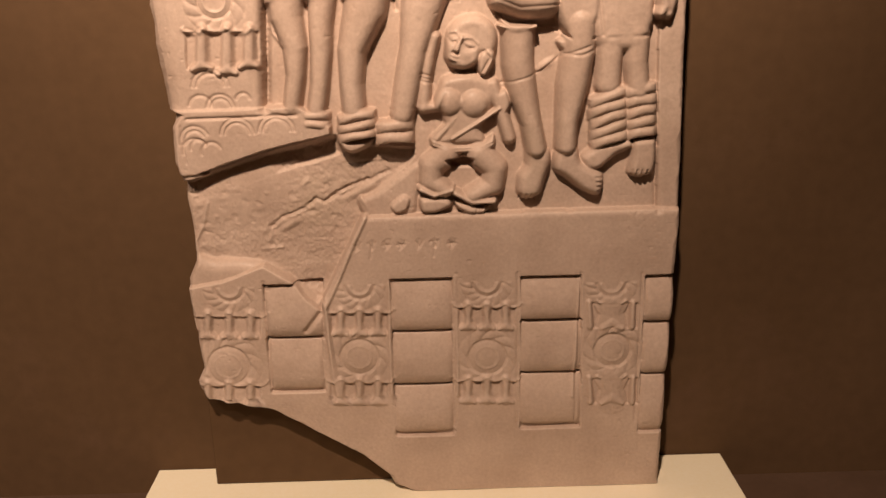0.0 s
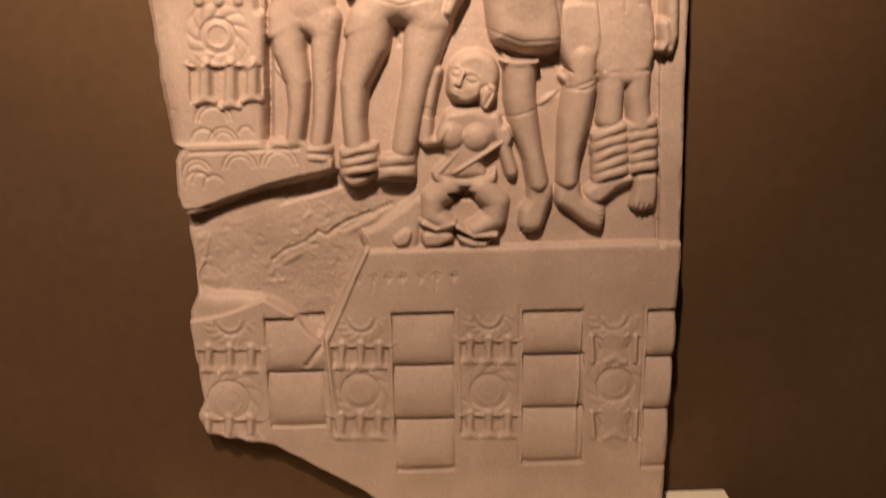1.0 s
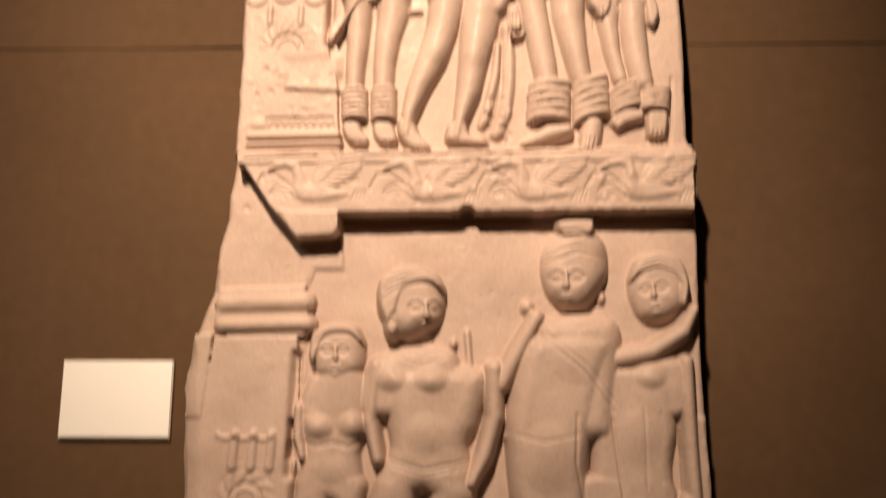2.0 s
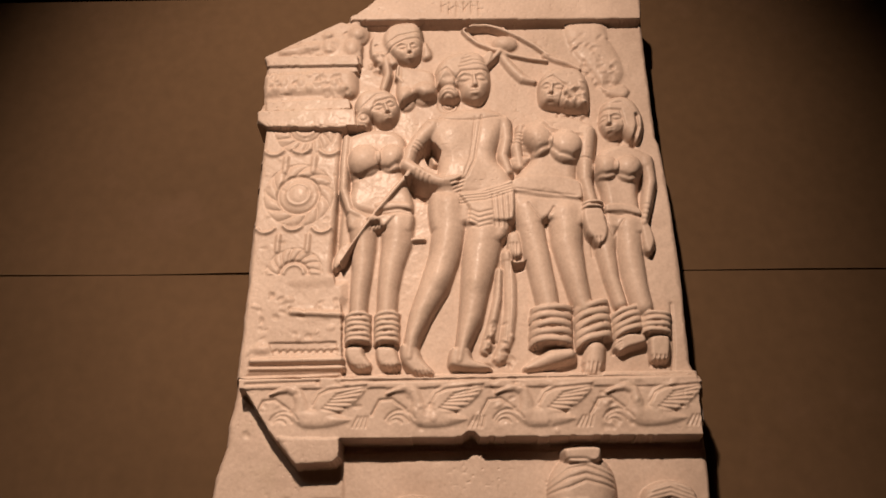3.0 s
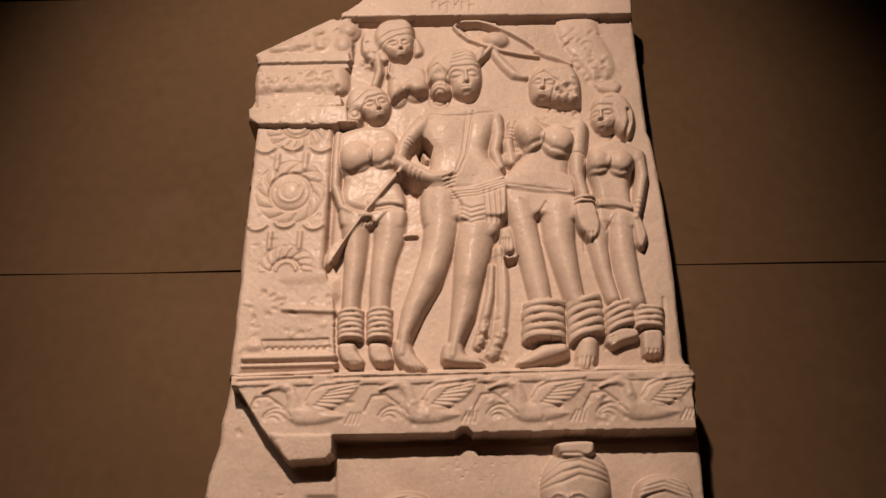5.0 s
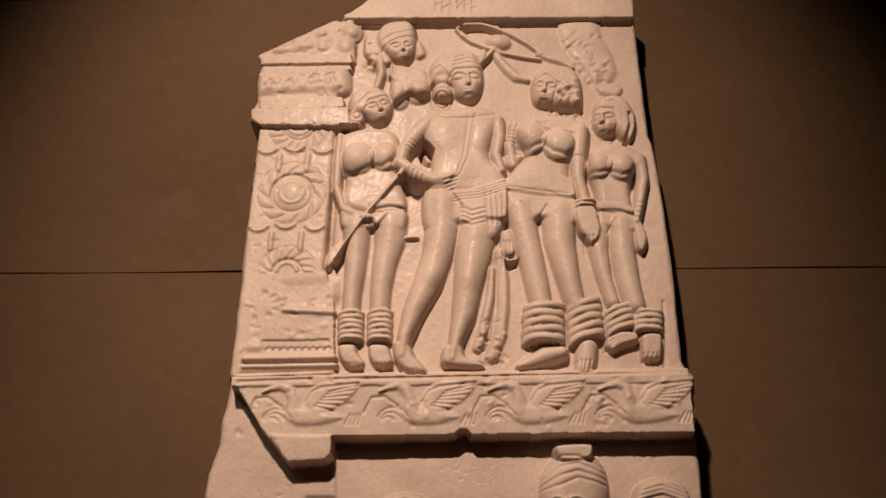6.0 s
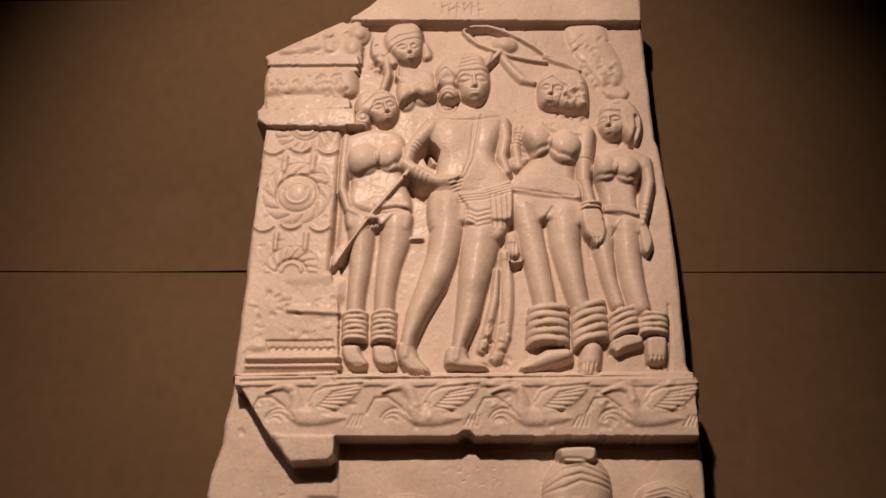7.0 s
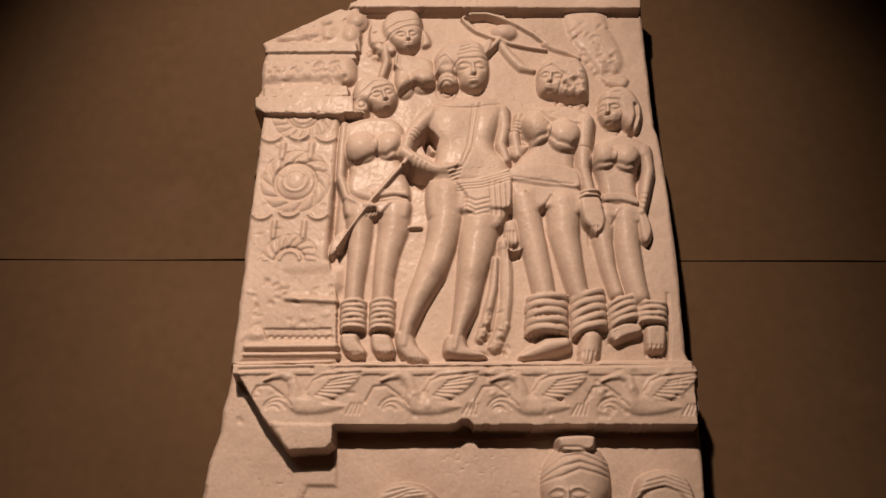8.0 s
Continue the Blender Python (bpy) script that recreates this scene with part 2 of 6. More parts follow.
def ring(cx, cz, r, width, depth, start=0, stop=360):
    """A raised (or, with a negative depth, sunk) ring or arc, degrees from the x axis upwards."""
    s = rows_of(cz - r - 0.03, cz + r + 0.03)
    a, b = X[s] - cx, Z[s] - cz
    d = (np.hypot(a, b) - r) / max(width, 0.0034)
    ang = np.degrees(np.arctan2(b, a)) % 360
    on = (ang >= start) & (ang <= stop)
    H[s] += np.where(on, depth * np.exp(-d * d * 1.6), 0)


def petals(cx, cz, r0, r1, count, height, start=0, stop=360):
    """A wreath of curling petals between two radii."""
    s = rows_of(cz - r1 - 0.02, cz + r1 + 0.02)
    a, b = X[s] - cx, Z[s] - cz
    r = np.hypot(a, b)
    t = np.clip((r - r0) / (r1 - r0), 0, 1)
    ang = np.degrees(np.arctan2(b, a)) % 360
    on = (ang >= start) & (ang <= stop) & (r > r0) & (r < r1)
    cell = ((ang - start) / (stop - start) * count + t * 0.8) % 1.0
    lobe = np.sqrt(np.clip(1 - (2 * cell - 1) ** 2, 0, 1)) * np.sqrt(np.clip(1 - t ** 4, 0, 1))
    H[s] += np.where(on, height * (lobe * 1.4 - 0.7), 0)


def cushion(x0, z0, x1, z1):
    """A soft square cushion set in a sunk panel, z0 above z1."""
    s = rows_of(z1 - 0.01, z0 + 0.01)
    a, b = (X[s] - (x0 + x1) / 2) / (x1 - x0) * 2, (Z[s] - (z0 + z1) / 2) / (z0 - z1) * 2
    on = (abs(a) < 1) & (abs(b) < 1)
    b = b + 0.28 * (1 - b * b)
    bulge = (0.4 + 0.6 * np.clip(1 - abs(a) ** 6, 0, 1) ** 0.5) * np.clip(1 - abs(b) ** 2.2, 0, 1) ** 0.75
    H[s] = np.where(on, np.minimum(H[s], 0.0) - 0.017 + 0.026 * bulge, H[s])


def coil(base, h, top, foot, half, count, lean=0):
    """A stack of thick rolled rings between two points."""
    long = math.hypot(top[0] - foot[0], top[1] - foot[1]) * count / max(count - 1, 1)
    ax, az = (top[0] - foot[0]) / long, (top[1] - foot[1]) / long
    mx, mz = (top[0] + foot[0]) / 2, (top[1] + foot[1]) / 2
    reach = long / 2 + half
    s = rows_of(mz - reach, mz + reach)
    a, b = X[s] - mx, Z[s] - mz
    n = math.hypot(ax, az)
    ax, az = ax / n, az / n
    u = (a * az - b * ax) / half
    v = (a * ax + b * az) / long * count + count / 2 - u * math.tan(radians(lean)) * half / long * count + 0.22 * u * u
    v = v + 0.06 * np.sin(u * 3 + np.floor(v) * 2.1)
    on = (abs(u) < 1.05 + 0.04 * np.sin(np.floor(v) * 2.7)) & (v > 0) & (v < count)
    roll = np.sqrt(np.clip(1 - np.clip(abs(2 * (v % 1.0) - 1), 0, 1) ** 2.2, 0, 1))
    level = base + h * np.clip(1 - (abs(u) / 1.09) ** 3.2, 0, 1) ** 0.6 * (0.66 + 0.34 * roll)
    H[s] = np.where(on, np.maximum(H[s], level), H[s])


def face(cx, cz, r, lean, yaw):
    """Plain carved features round the bridge of the nose, turned to one side by yaw: brows, lids, nose, lips and chin."""
    c, n = math.cos(radians(lean)), math.sin(radians(lean))

    def at(a, b):
        a *= 1 - 0.42 * abs(yaw) if a * yaw > 0 else 1 + 0.08 * abs(yaw)
        b *= 1.15
        return (cx + (a * c - b * n) * r, cz + (a * n + b * c) * r)

    row = int((cz - Z0) / STEP)
    level = float(H[row, int(np.argmin(abs(X[row] - cx)))])
    for side in (-1, 1):
        thin = 1 - 0.35 * abs(yaw) if side * yaw > 0 else 1
        px, pz = at(side * 0.45, 0.17)
        swell(-0.0045, px, pz, r * 0.42 * thin, r * 0.30, lean, 1.0)
        swell(0.0045, px, pz, r * 0.30 * thin, r * 0.15, lean, 1.0)
        groove(r * 0.045, 0.0025, at(side * 0.18, 0.12), at(side * 0.45, 0.03), at(side * 0.74, 0.13))
        groove(r * 0.05, -0.003, at(side * 0.08, 0.30), at(side * 0.20, 0.42), at(side * 0.48, 0.46), at(side * 0.80, 0.32))
        swell(0.002, *at(side * 0.46, -0.26), r * 0.30 * thin, r * 0.26, lean)
    limb(level - 0.012, 0.0205, (*at(0, 0.36), r * 0.08), (*at(yaw * 0.04, 0.08), r * 0.11), (*at(yaw * 0.08, -0.16), r * 0.19), k=0.003, p=3)
    groove(r * 0.06, 0.007, at(-0.15 + yaw * 0.08, -0.33), at(0.15 + yaw * 0.08, -0.33))
    swell(0.004, *at(yaw * 0.06, -0.54), r * 0.32, r * 0.18, lean, 1.0)
    groove(r * 0.045, 0.0045, at(-0.22, -0.52), at(0, -0.54), at(0.20, -0.52))
    groove(r * 0.05, 0.0025, at(-0.15, -0.72), at(0.15, -0.72))
    swell(0.003, *at(0, -0.88), r * 0.26, r * 0.15, lean)


def crumbled(corner, opposite, count, seed, depth=0.006):
    """Small knocks and lumps strewn over a weathered patch."""
    rng = random.Random(seed)
    for _ in range(count):
        x, z = rng.uniform(corner[0], opposite[0]), rng.uniform(opposite[1], corner[1])
        swell(rng.choice((-1.0, -0.7, 0.8)) * depth, x, z, rng.uniform(0.008, 0.02), rng.uniform(0.006, 0.012), rng.uniform(-60, 60))


def value_noise(length, seed):
    rng = np.random.default_rng(seed)
    gx, gz = int(1.5 / length) + 3, int(3.7 / length) + 3
    table = rng.uniform(-1, 1, (gz, gx))
    fx, fz = (X + 0.72) / length, (Z - 0.02) / length
    ix, iz = np.clip(fx.astype(int), 0, gx - 2), np.clip(fz.astype(int), 0, gz - 2)
    tx, tz = fx - ix, fz - iz
    tx, tz = tx * tx * (3 - 2 * tx), tz * tz * (3 - 2 * tz)
    return (table[iz, ix] * (1 - tx) + table[iz, ix + 1] * tx) * (1 - tz) + (table[iz + 1, ix] * (1 - tx) + table[iz + 1, ix + 1] * tx) * tz


ROUGH = value_noise(0.035, 11) + 0.6 * value_noise(0.012, 12)

# recessed field behind the lower figures
plate(MID, 0.01, (-0.56, 1.72), (0.70, 1.72), (0.661, 0.866), (-0.178, 0.89), (-0.60, 1.031), (-0.57, 1.16), cut=True)
plate(-0.016, 0.006, (0.56, 1.70), (0.66, 1.70), (0.662, 0.87), (0.595, 0.872))

# carved pilaster of the lower scene
plate(0, 0.008, (-0.595, 1.546), (-0.383, 1.541), (-0.407, 1.161), (-0.608, 1.166))
plate(0.008, 0.006, (-0.626, 1.184), (-0.32, 1.188), (-0.241, 1.136), (-0.242, 1.115), (-0.407, 1.079), (-0.589, 1.02), (-0.632, 1.019))

# broken hollow at the left
plate(BRK, 0.012, (-0.742, 0.987), (-0.602, 1.004), (-0.415, 1.064), (-0.232, 1.109), (-0.211, 1.054), (-0.033, 1.054), (-0.055, 1.028), (-0.177, 0.926), (-0.172, 0.872), (-0.295, 0.644), (-0.333, 0.678), (-0.368, 0.727), (-0.439, 0.774), (-0.548, 0.733), (-0.656, 0.712), (-0.775, 0.724), cut=True)
plate(-0.054, 0.022, (-0.622, 0.991), (-0.419, 1.055), (-0.234, 1.1), (-0.226, 1.061), (-0.408, 1.01), (-0.605, 0.945), cut=True)
plate(-0.036, 0.01, (-0.226, 1.084), (-0.032, 1.069), (-0.048, 1.035), (-0.211, 1.04), cut=True)
dome(BRK, 0.008, -0.482, 0.958, 0.116, 0.075, turn=20, p=1.5)
groove(0.008, 0.003, (-0.434, 0.843), (-0.387, 0.873), (-0.341, 0.899), (-0.302, 0.91))
groove(0.007, 0.004, (-0.274, 0.934), (-0.24, 0.948), (-0.22, 0.951), (-0.159, 0.982), (-0.132, 0.999), (-0.1, 1.011))
swell(0.004, -0.371, 0.875, 0.042, 0.018, 25)
swell(0.005, -0.171, 0.963, 0.063, 0.017, 28)
form(BRK, 0.018, 0.044, (-0.641, 0.986), (-0.624, 0.982), (-0.621, 0.91), (-0.611, 0.832), (-0.602, 0.753), (-0.653, 0.723), (-0.694, 0.756), (-0.672, 0.941))
form(BRK, 0.02, 0.02, (-0.187, 0.94), (-0.145, 0.957), (-0.085, 0.998), (-0.029, 1.036), (-0.015, 1.014), (-0.025, 0.954), (-0.037, 0.896), (-0.089, 0.887), (-0.163, 0.885))
form(BRK, 0.034, 0.013, (-0.103, 0.924), (-0.069, 0.954), (-0.046, 0.941), (-0.056, 0.908), (-0.089, 0.899))
limb(BRK, 0.02, (-0.175, 0.944, 0.006), (-0.155, 0.911, 0.007), (-0.166, 0.88, 0.007))

crumbled((-0.60, 1.00), (-0.22, 0.80), 50, 51, 0.0018)
groove(0.006, 0.007, (-0.416, 0.869), (-0.385, 0.894), (-0.324, 0.918), (-0.293, 0.942), (-0.271, 0.932), (-0.248, 0.951), (-0.211, 0.970), (-0.158, 0.990))
groove(0.005, -0.004, (-0.443, 0.810), (-0.391, 0.812))
groove(0.006, -0.004, (-0.629, 0.816), (-0.593, 0.877), (-0.575, 0.938))

# carved lower block with cushions and pilasters
plate(0, 0.016, (-0.176, 0.898), (0.659, 0.898), (0.723, -0.007), (-0.284, 0.03), (-0.289, 0.675))
form(BRK, 0.027, 0.042, (-0.653, 0.745), (-0.567, 0.787), (-0.421, 0.77), (-0.308, 0.671), (-0.287, 0.654), (-0.285, 0.022), (-0.772, 0.04))
cushion(-0.11, 0.725, 0.055, 0.569)
cushion(-0.11, 0.574, 0.053, 0.411)
cushion(-0.11, 0.417, 0.052, 0.258)
cushion(0.238, 0.723, 0.398, 0.591)
cushion(0.237, 0.596, 0.402, 0.436)
cushion(0.236, 0.441, 0.405, 0.271)
cushion(0.57, 0.716, 0.664, 0.578)
cushion(0.569, 0.581, 0.672, 0.424)
cushion(0.568, 0.427, 0.681, 0.247)
cushion(-0.445, 0.719, -0.291, 0.56)
cushion(-0.448, 0.565, -0.298, 0.404)
ring(-0.535, 0.715, 0.027, 0.005, 0.003, 180, 360)
ring(-0.535, 0.715, 0.039, 0.005, -0.003, 180, 360)
petals(-0.535, 0.715, 0.042, 0.072, 8, 0.003, 180, 360)
plate(-0.007, 0.006, (-0.629, 0.634), (-0.459, 0.629), (-0.464, 0.57), (-0.635, 0.575), cut=True)
limb(LOW, 0.007, (-0.597, 0.645, 0.011), (-0.601, 0.609, 0.008), (-0.604, 0.58, 0.011), p=2)
limb(LOW, 0.006, (-0.621, 0.576, 0.006), (-0.603, 0.586, 0.009), (-0.588, 0.575, 0.006), p=2)
limb(LOW, 0.007, (-0.541, 0.643, 0.01), (-0.544, 0.607, 0.008), (-0.547, 0.578, 0.011), p=2)
limb(LOW, 0.006, (-0.564, 0.575, 0.006), (-0.546, 0.584, 0.009), (-0.531, 0.574, 0.006), p=2)
limb(LOW, 0.007, (-0.484, 0.641, 0.011), (-0.487, 0.605, 0.008), (-0.49, 0.576, 0.011), p=2)
limb(LOW, 0.006, (-0.507, 0.573, 0.006), (-0.489, 0.582, 0.009), (-0.474, 0.572, 0.006), p=2)
ring(-0.621, 0.659, 0.027, 0.005, 0.0032, 200, 340)
ring(-0.622, 0.655, 0.027, 0.004, -0.002, 200, 340)
ring(-0.568, 0.658, 0.027, 0.005, 0.0032, 200, 340)
ring(-0.569, 0.653, 0.027, 0.004, -0.002, 200, 340)
ring(-0.512, 0.656, 0.027, 0.005, 0.0032, 200, 340)
ring(-0.512, 0.651, 0.026, 0.004, -0.002, 200, 340)
ring(-0.459, 0.654, 0.027, 0.005, 0.0032, 200, 340)
ring(-0.46, 0.65, 0.026, 0.004, -0.002, 200, 340)
ring(-0.556, 0.489, 0.035, 0.004, 0.003)
ring(-0.556, 0.489, 0.055, 0.004, -0.003)
dome(LOW, 0.004, -0.556, 0.49, 0.029, 0.031)
petals(-0.556, 0.489, 0.06, 0.092, 10, 0.003)
plate(-0.007, 0.006, (-0.651, 0.431), (-0.476, 0.425), (-0.481, 0.363), (-0.657, 0.369), cut=True)
limb(LOW, 0.007, (-0.618, 0.443, 0.011), (-0.621, 0.405, 0.008), (-0.625, 0.374, 0.011), p=2)
limb(LOW, 0.006, (-0.642, 0.371, 0.006), (-0.624, 0.381, 0.009), (-0.608, 0.37, 0.006), p=2)
limb(LOW, 0.007, (-0.56, 0.441, 0.011), (-0.563, 0.403, 0.008), (-0.566, 0.372, 0.011), p=2)
limb(LOW, 0.006, (-0.584, 0.369, 0.006), (-0.566, 0.379, 0.009), (-0.55, 0.368, 0.006), p=2)
limb(LOW, 0.007, (-0.502, 0.439, 0.011), (-0.505, 0.401, 0.008), (-0.508, 0.37, 0.011), p=2)
limb(LOW, 0.006, (-0.525, 0.367, 0.006), (-0.508, 0.377, 0.009), (-0.491, 0.366, 0.006), p=2)
ring(-0.642, 0.458, 0.027, 0.005, 0.0032, 200, 340)
ring(-0.643, 0.453, 0.027, 0.004, -0.002, 200, 340)
ring(-0.588, 0.456, 0.027, 0.005, 0.0032, 200, 340)
ring(-0.589, 0.451, 0.027, 0.004, -0.002, 200, 340)
ring(-0.53, 0.454, 0.027, 0.005, 0.0032, 200, 340)
ring(-0.531, 0.449, 0.027, 0.004, -0.002, 200, 340)
ring(-0.476, 0.453, 0.027, 0.005, 0.0032, 200, 340)
ring(-0.477, 0.448, 0.027, 0.004, -0.002, 200, 340)
ring(-0.191, 0.712, 0.027, 0.005, 0.003, 180, 360)
ring(-0.191, 0.712, 0.039, 0.005, -0.003, 180, 360)
petals(-0.191, 0.712, 0.042, 0.072, 8, 0.003, 180, 360)
plate(-0.007, 0.006, (-0.271, 0.633), (-0.12, 0.628), (-0.122, 0.569), (-0.274, 0.574), cut=True)
limb(LOW, 0.007, (-0.244, 0.643, 0.011), (-0.246, 0.608, 0.007), (-0.248, 0.578, 0.011), p=2)
limb(LOW, 0.006, (-0.265, 0.575, 0.006), (-0.247, 0.584, 0.009), (-0.231, 0.574, 0.006), p=2)
limb(LOW, 0.007, (-0.194, 0.642, 0.011), (-0.196, 0.606, 0.007), (-0.197, 0.577, 0.011), p=2)
limb(LOW, 0.006, (-0.214, 0.573, 0.006), (-0.197, 0.583, 0.009), (-0.181, 0.572, 0.006), p=2)
limb(LOW, 0.007, (-0.144, 0.64, 0.011), (-0.146, 0.604, 0.007), (-0.147, 0.575, 0.011), p=2)
limb(LOW, 0.006, (-0.164, 0.572, 0.006), (-0.147, 0.581, 0.009), (-0.131, 0.571, 0.006), p=2)
ring(-0.266, 0.658, 0.023, 0.005, 0.0032, 200, 340)
ring(-0.266, 0.653, 0.023, 0.004, -0.002, 200, 340)
ring(-0.219, 0.657, 0.023, 0.005, 0.0032, 200, 340)
ring(-0.219, 0.652, 0.023, 0.004, -0.002, 200, 340)
ring(-0.169, 0.655, 0.023, 0.005, 0.0032, 200, 340)
ring(-0.169, 0.65, 0.023, 0.004, -0.002, 200, 340)
ring(-0.122, 0.654, 0.023, 0.005, 0.0032, 200, 340)
ring(-0.122, 0.649, 0.023, 0.004, -0.002, 200, 340)
ring(-0.201, 0.505, 0.032, 0.005, 0.003)
ring(-0.201, 0.505, 0.05, 0.005, -0.003)
dome(LOW, 0.004, -0.201, 0.506, 0.025, 0.028)
petals(-0.201, 0.505, 0.055, 0.084, 10, 0.003)
plate(-0.007, 0.006, (-0.283, 0.427), (-0.128, 0.422), (-0.131, 0.36), (-0.287, 0.365), cut=True)
limb(LOW, 0.007, (-0.256, 0.439, 0.011), (-0.258, 0.402, 0.008), (-0.26, 0.371, 0.011), p=2)
limb(LOW, 0.006, (-0.277, 0.367, 0.006), (-0.259, 0.377, 0.009), (-0.243, 0.366, 0.006), p=2)
limb(LOW, 0.007, (-0.204, 0.438, 0.011), (-0.206, 0.4, 0.008), (-0.208, 0.369, 0.011), p=2)
limb(LOW, 0.006, (-0.225, 0.366, 0.006), (-0.208, 0.375, 0.009), (-0.191, 0.364, 0.006), p=2)
limb(LOW, 0.007, (-0.153, 0.436, 0.011), (-0.155, 0.398, 0.008), (-0.156, 0.367, 0.011), p=2)
limb(LOW, 0.006, (-0.174, 0.364, 0.006), (-0.156, 0.374, 0.01), (-0.139, 0.363, 0.006), p=2)
ring(-0.278, 0.455, 0.024, 0.005, 0.0032, 200, 340)
ring(-0.278, 0.45, 0.023, 0.004, -0.002, 200, 340)
ring(-0.23, 0.453, 0.024, 0.005, 0.0032, 200, 340)
ring(-0.23, 0.448, 0.023, 0.004, -0.002, 200, 340)
ring(-0.178, 0.451, 0.024, 0.005, 0.0032, 200, 340)
ring(-0.179, 0.446, 0.024, 0.004, -0.002, 200, 340)
ring(-0.13, 0.45, 0.024, 0.005, 0.0032, 200, 340)
ring(-0.131, 0.445, 0.024, 0.004, -0.002, 200, 340)
ring(0.147, 0.71, 0.027, 0.005, 0.003, 180, 360)
ring(0.147, 0.71, 0.039, 0.005, -0.003, 180, 360)
petals(0.147, 0.71, 0.042, 0.072, 8, 0.003, 180, 360)
plate(-0.007, 0.006, (0.071, 0.638), (0.223, 0.634), (0.223, 0.575), (0.07, 0.579), cut=True)
limb(LOW, 0.007, (0.096, 0.649, 0.011), (0.096, 0.613, 0.007), (0.095, 0.584, 0.011), p=2)
limb(LOW, 0.006, (0.079, 0.581, 0.006), (0.095, 0.59, 0.009), (0.112, 0.58, 0.006), p=2)
limb(LOW, 0.007, (0.146, 0.647, 0.011), (0.146, 0.612, 0.007), (0.146, 0.582, 0.011), p=2)
limb(LOW, 0.006, (0.129, 0.579, 0.006), (0.146, 0.588, 0.009), (0.163, 0.578, 0.006), p=2)
limb(LOW, 0.007, (0.197, 0.646, 0.011), (0.197, 0.61, 0.008), (0.197, 0.581, 0.011), p=2)
limb(LOW, 0.006, (0.18, 0.577, 0.006), (0.197, 0.587, 0.009), (0.213, 0.576, 0.006), p=2)
ring(0.075, 0.664, 0.023, 0.005, 0.0032, 200, 340)
ring(0.075, 0.659, 0.023, 0.004, -0.002, 200, 340)
ring(0.122, 0.662, 0.023, 0.005, 0.0032, 200, 340)
ring(0.122, 0.658, 0.023, 0.004, -0.002, 200, 340)
ring(0.172, 0.661, 0.023, 0.005, 0.0032, 200, 340)
ring(0.172, 0.656, 0.023, 0.004, -0.002, 200, 340)
ring(0.219, 0.659, 0.023, 0.005, 0.0032, 200, 340)
ring(0.219, 0.655, 0.023, 0.004, -0.002, 200, 340)
ring(0.146, 0.493, 0.032, 0.005, 0.003)
ring(0.146, 0.493, 0.05, 0.005, -0.003)
dome(LOW, 0.004, 0.145, 0.495, 0.026, 0.027)
petals(0.146, 0.493, 0.055, 0.084, 10, 0.003)
plate(-0.007, 0.006, (0.068, 0.421), (0.224, 0.416), (0.224, 0.353), (0.067, 0.359), cut=True)
limb(LOW, 0.007, (0.093, 0.433, 0.011), (0.093, 0.395, 0.008), (0.092, 0.364, 0.011), p=2)
limb(LOW, 0.006, (0.075, 0.361, 0.006), (0.093, 0.371, 0.009), (0.11, 0.359, 0.006), p=2)
limb(LOW, 0.007, (0.145, 0.431, 0.011), (0.145, 0.393, 0.008), (0.144, 0.362, 0.011), p=2)
limb(LOW, 0.006, (0.127, 0.359, 0.006), (0.145, 0.369, 0.009), (0.162, 0.358, 0.006), p=2)
limb(LOW, 0.007, (0.197, 0.429, 0.011), (0.197, 0.392, 0.008), (0.197, 0.36, 0.011), p=2)
limb(LOW, 0.006, (0.179, 0.357, 0.006), (0.197, 0.367, 0.009), (0.214, 0.356, 0.006), p=2)
ring(0.071, 0.448, 0.024, 0.005, 0.0032, 200, 340)
ring(0.071, 0.443, 0.024, 0.004, -0.002, 200, 340)
ring(0.12, 0.447, 0.024, 0.005, 0.0032, 200, 340)
ring(0.119, 0.442, 0.024, 0.004, -0.002, 200, 340)
ring(0.171, 0.445, 0.024, 0.005, 0.0032, 200, 340)
ring(0.171, 0.44, 0.024, 0.004, -0.002, 200, 340)
ring(0.22, 0.443, 0.024, 0.005, 0.0032, 200, 340)
ring(0.22, 0.438, 0.024, 0.004, -0.002, 200, 340)
ring(0.479, 0.7, 0.028, 0.005, 0.003, 180, 360)
ring(0.479, 0.7, 0.04, 0.005, -0.003, 180, 360)
petals(0.479, 0.7, 0.043, 0.074, 8, 0.003, 180, 360)
plate(-0.007, 0.006, (0.413, 0.643), (0.553, 0.638), (0.553, 0.566), (0.418, 0.57), cut=True)
ring(0.48, 0.679, 0.048, 0.005, 0.006, 215, 325)
ring(0.48, 0.672, 0.05, 0.005, -0.004, 215, 325)
limb(LOW, 0.007, (0.456, 0.571, 0.006), (0.483, 0.586, 0.012), (0.511, 0.569, 0.006), p=2)
limb(LOW, 0.003, (0.481, 0.634, 0.031), (0.482, 0.608, 0.022), (0.483, 0.579, 0.028), p=3)
limb(LOW, 0.007, (0.42, 0.647, 0.006), (0.425, 0.575, 0.008))
limb(LOW, 0.007, (0.538, 0.643, 0.006), (0.538, 0.571, 0.008))
ring(0.487, 0.503, 0.031, 0.005, 0.003)
ring(0.487, 0.503, 0.048, 0.005, -0.003)
dome(LOW, 0.004, 0.486, 0.504, 0.024, 0.027)
petals(0.487, 0.503, 0.053, 0.081, 10, 0.003)
plate(-0.007, 0.006, (0.419, 0.42), (0.563, 0.415), (0.564, 0.338), (0.424, 0.343), cut=True)
ring(0.488, 0.458, 0.05, 0.005, 0.006, 215, 325)
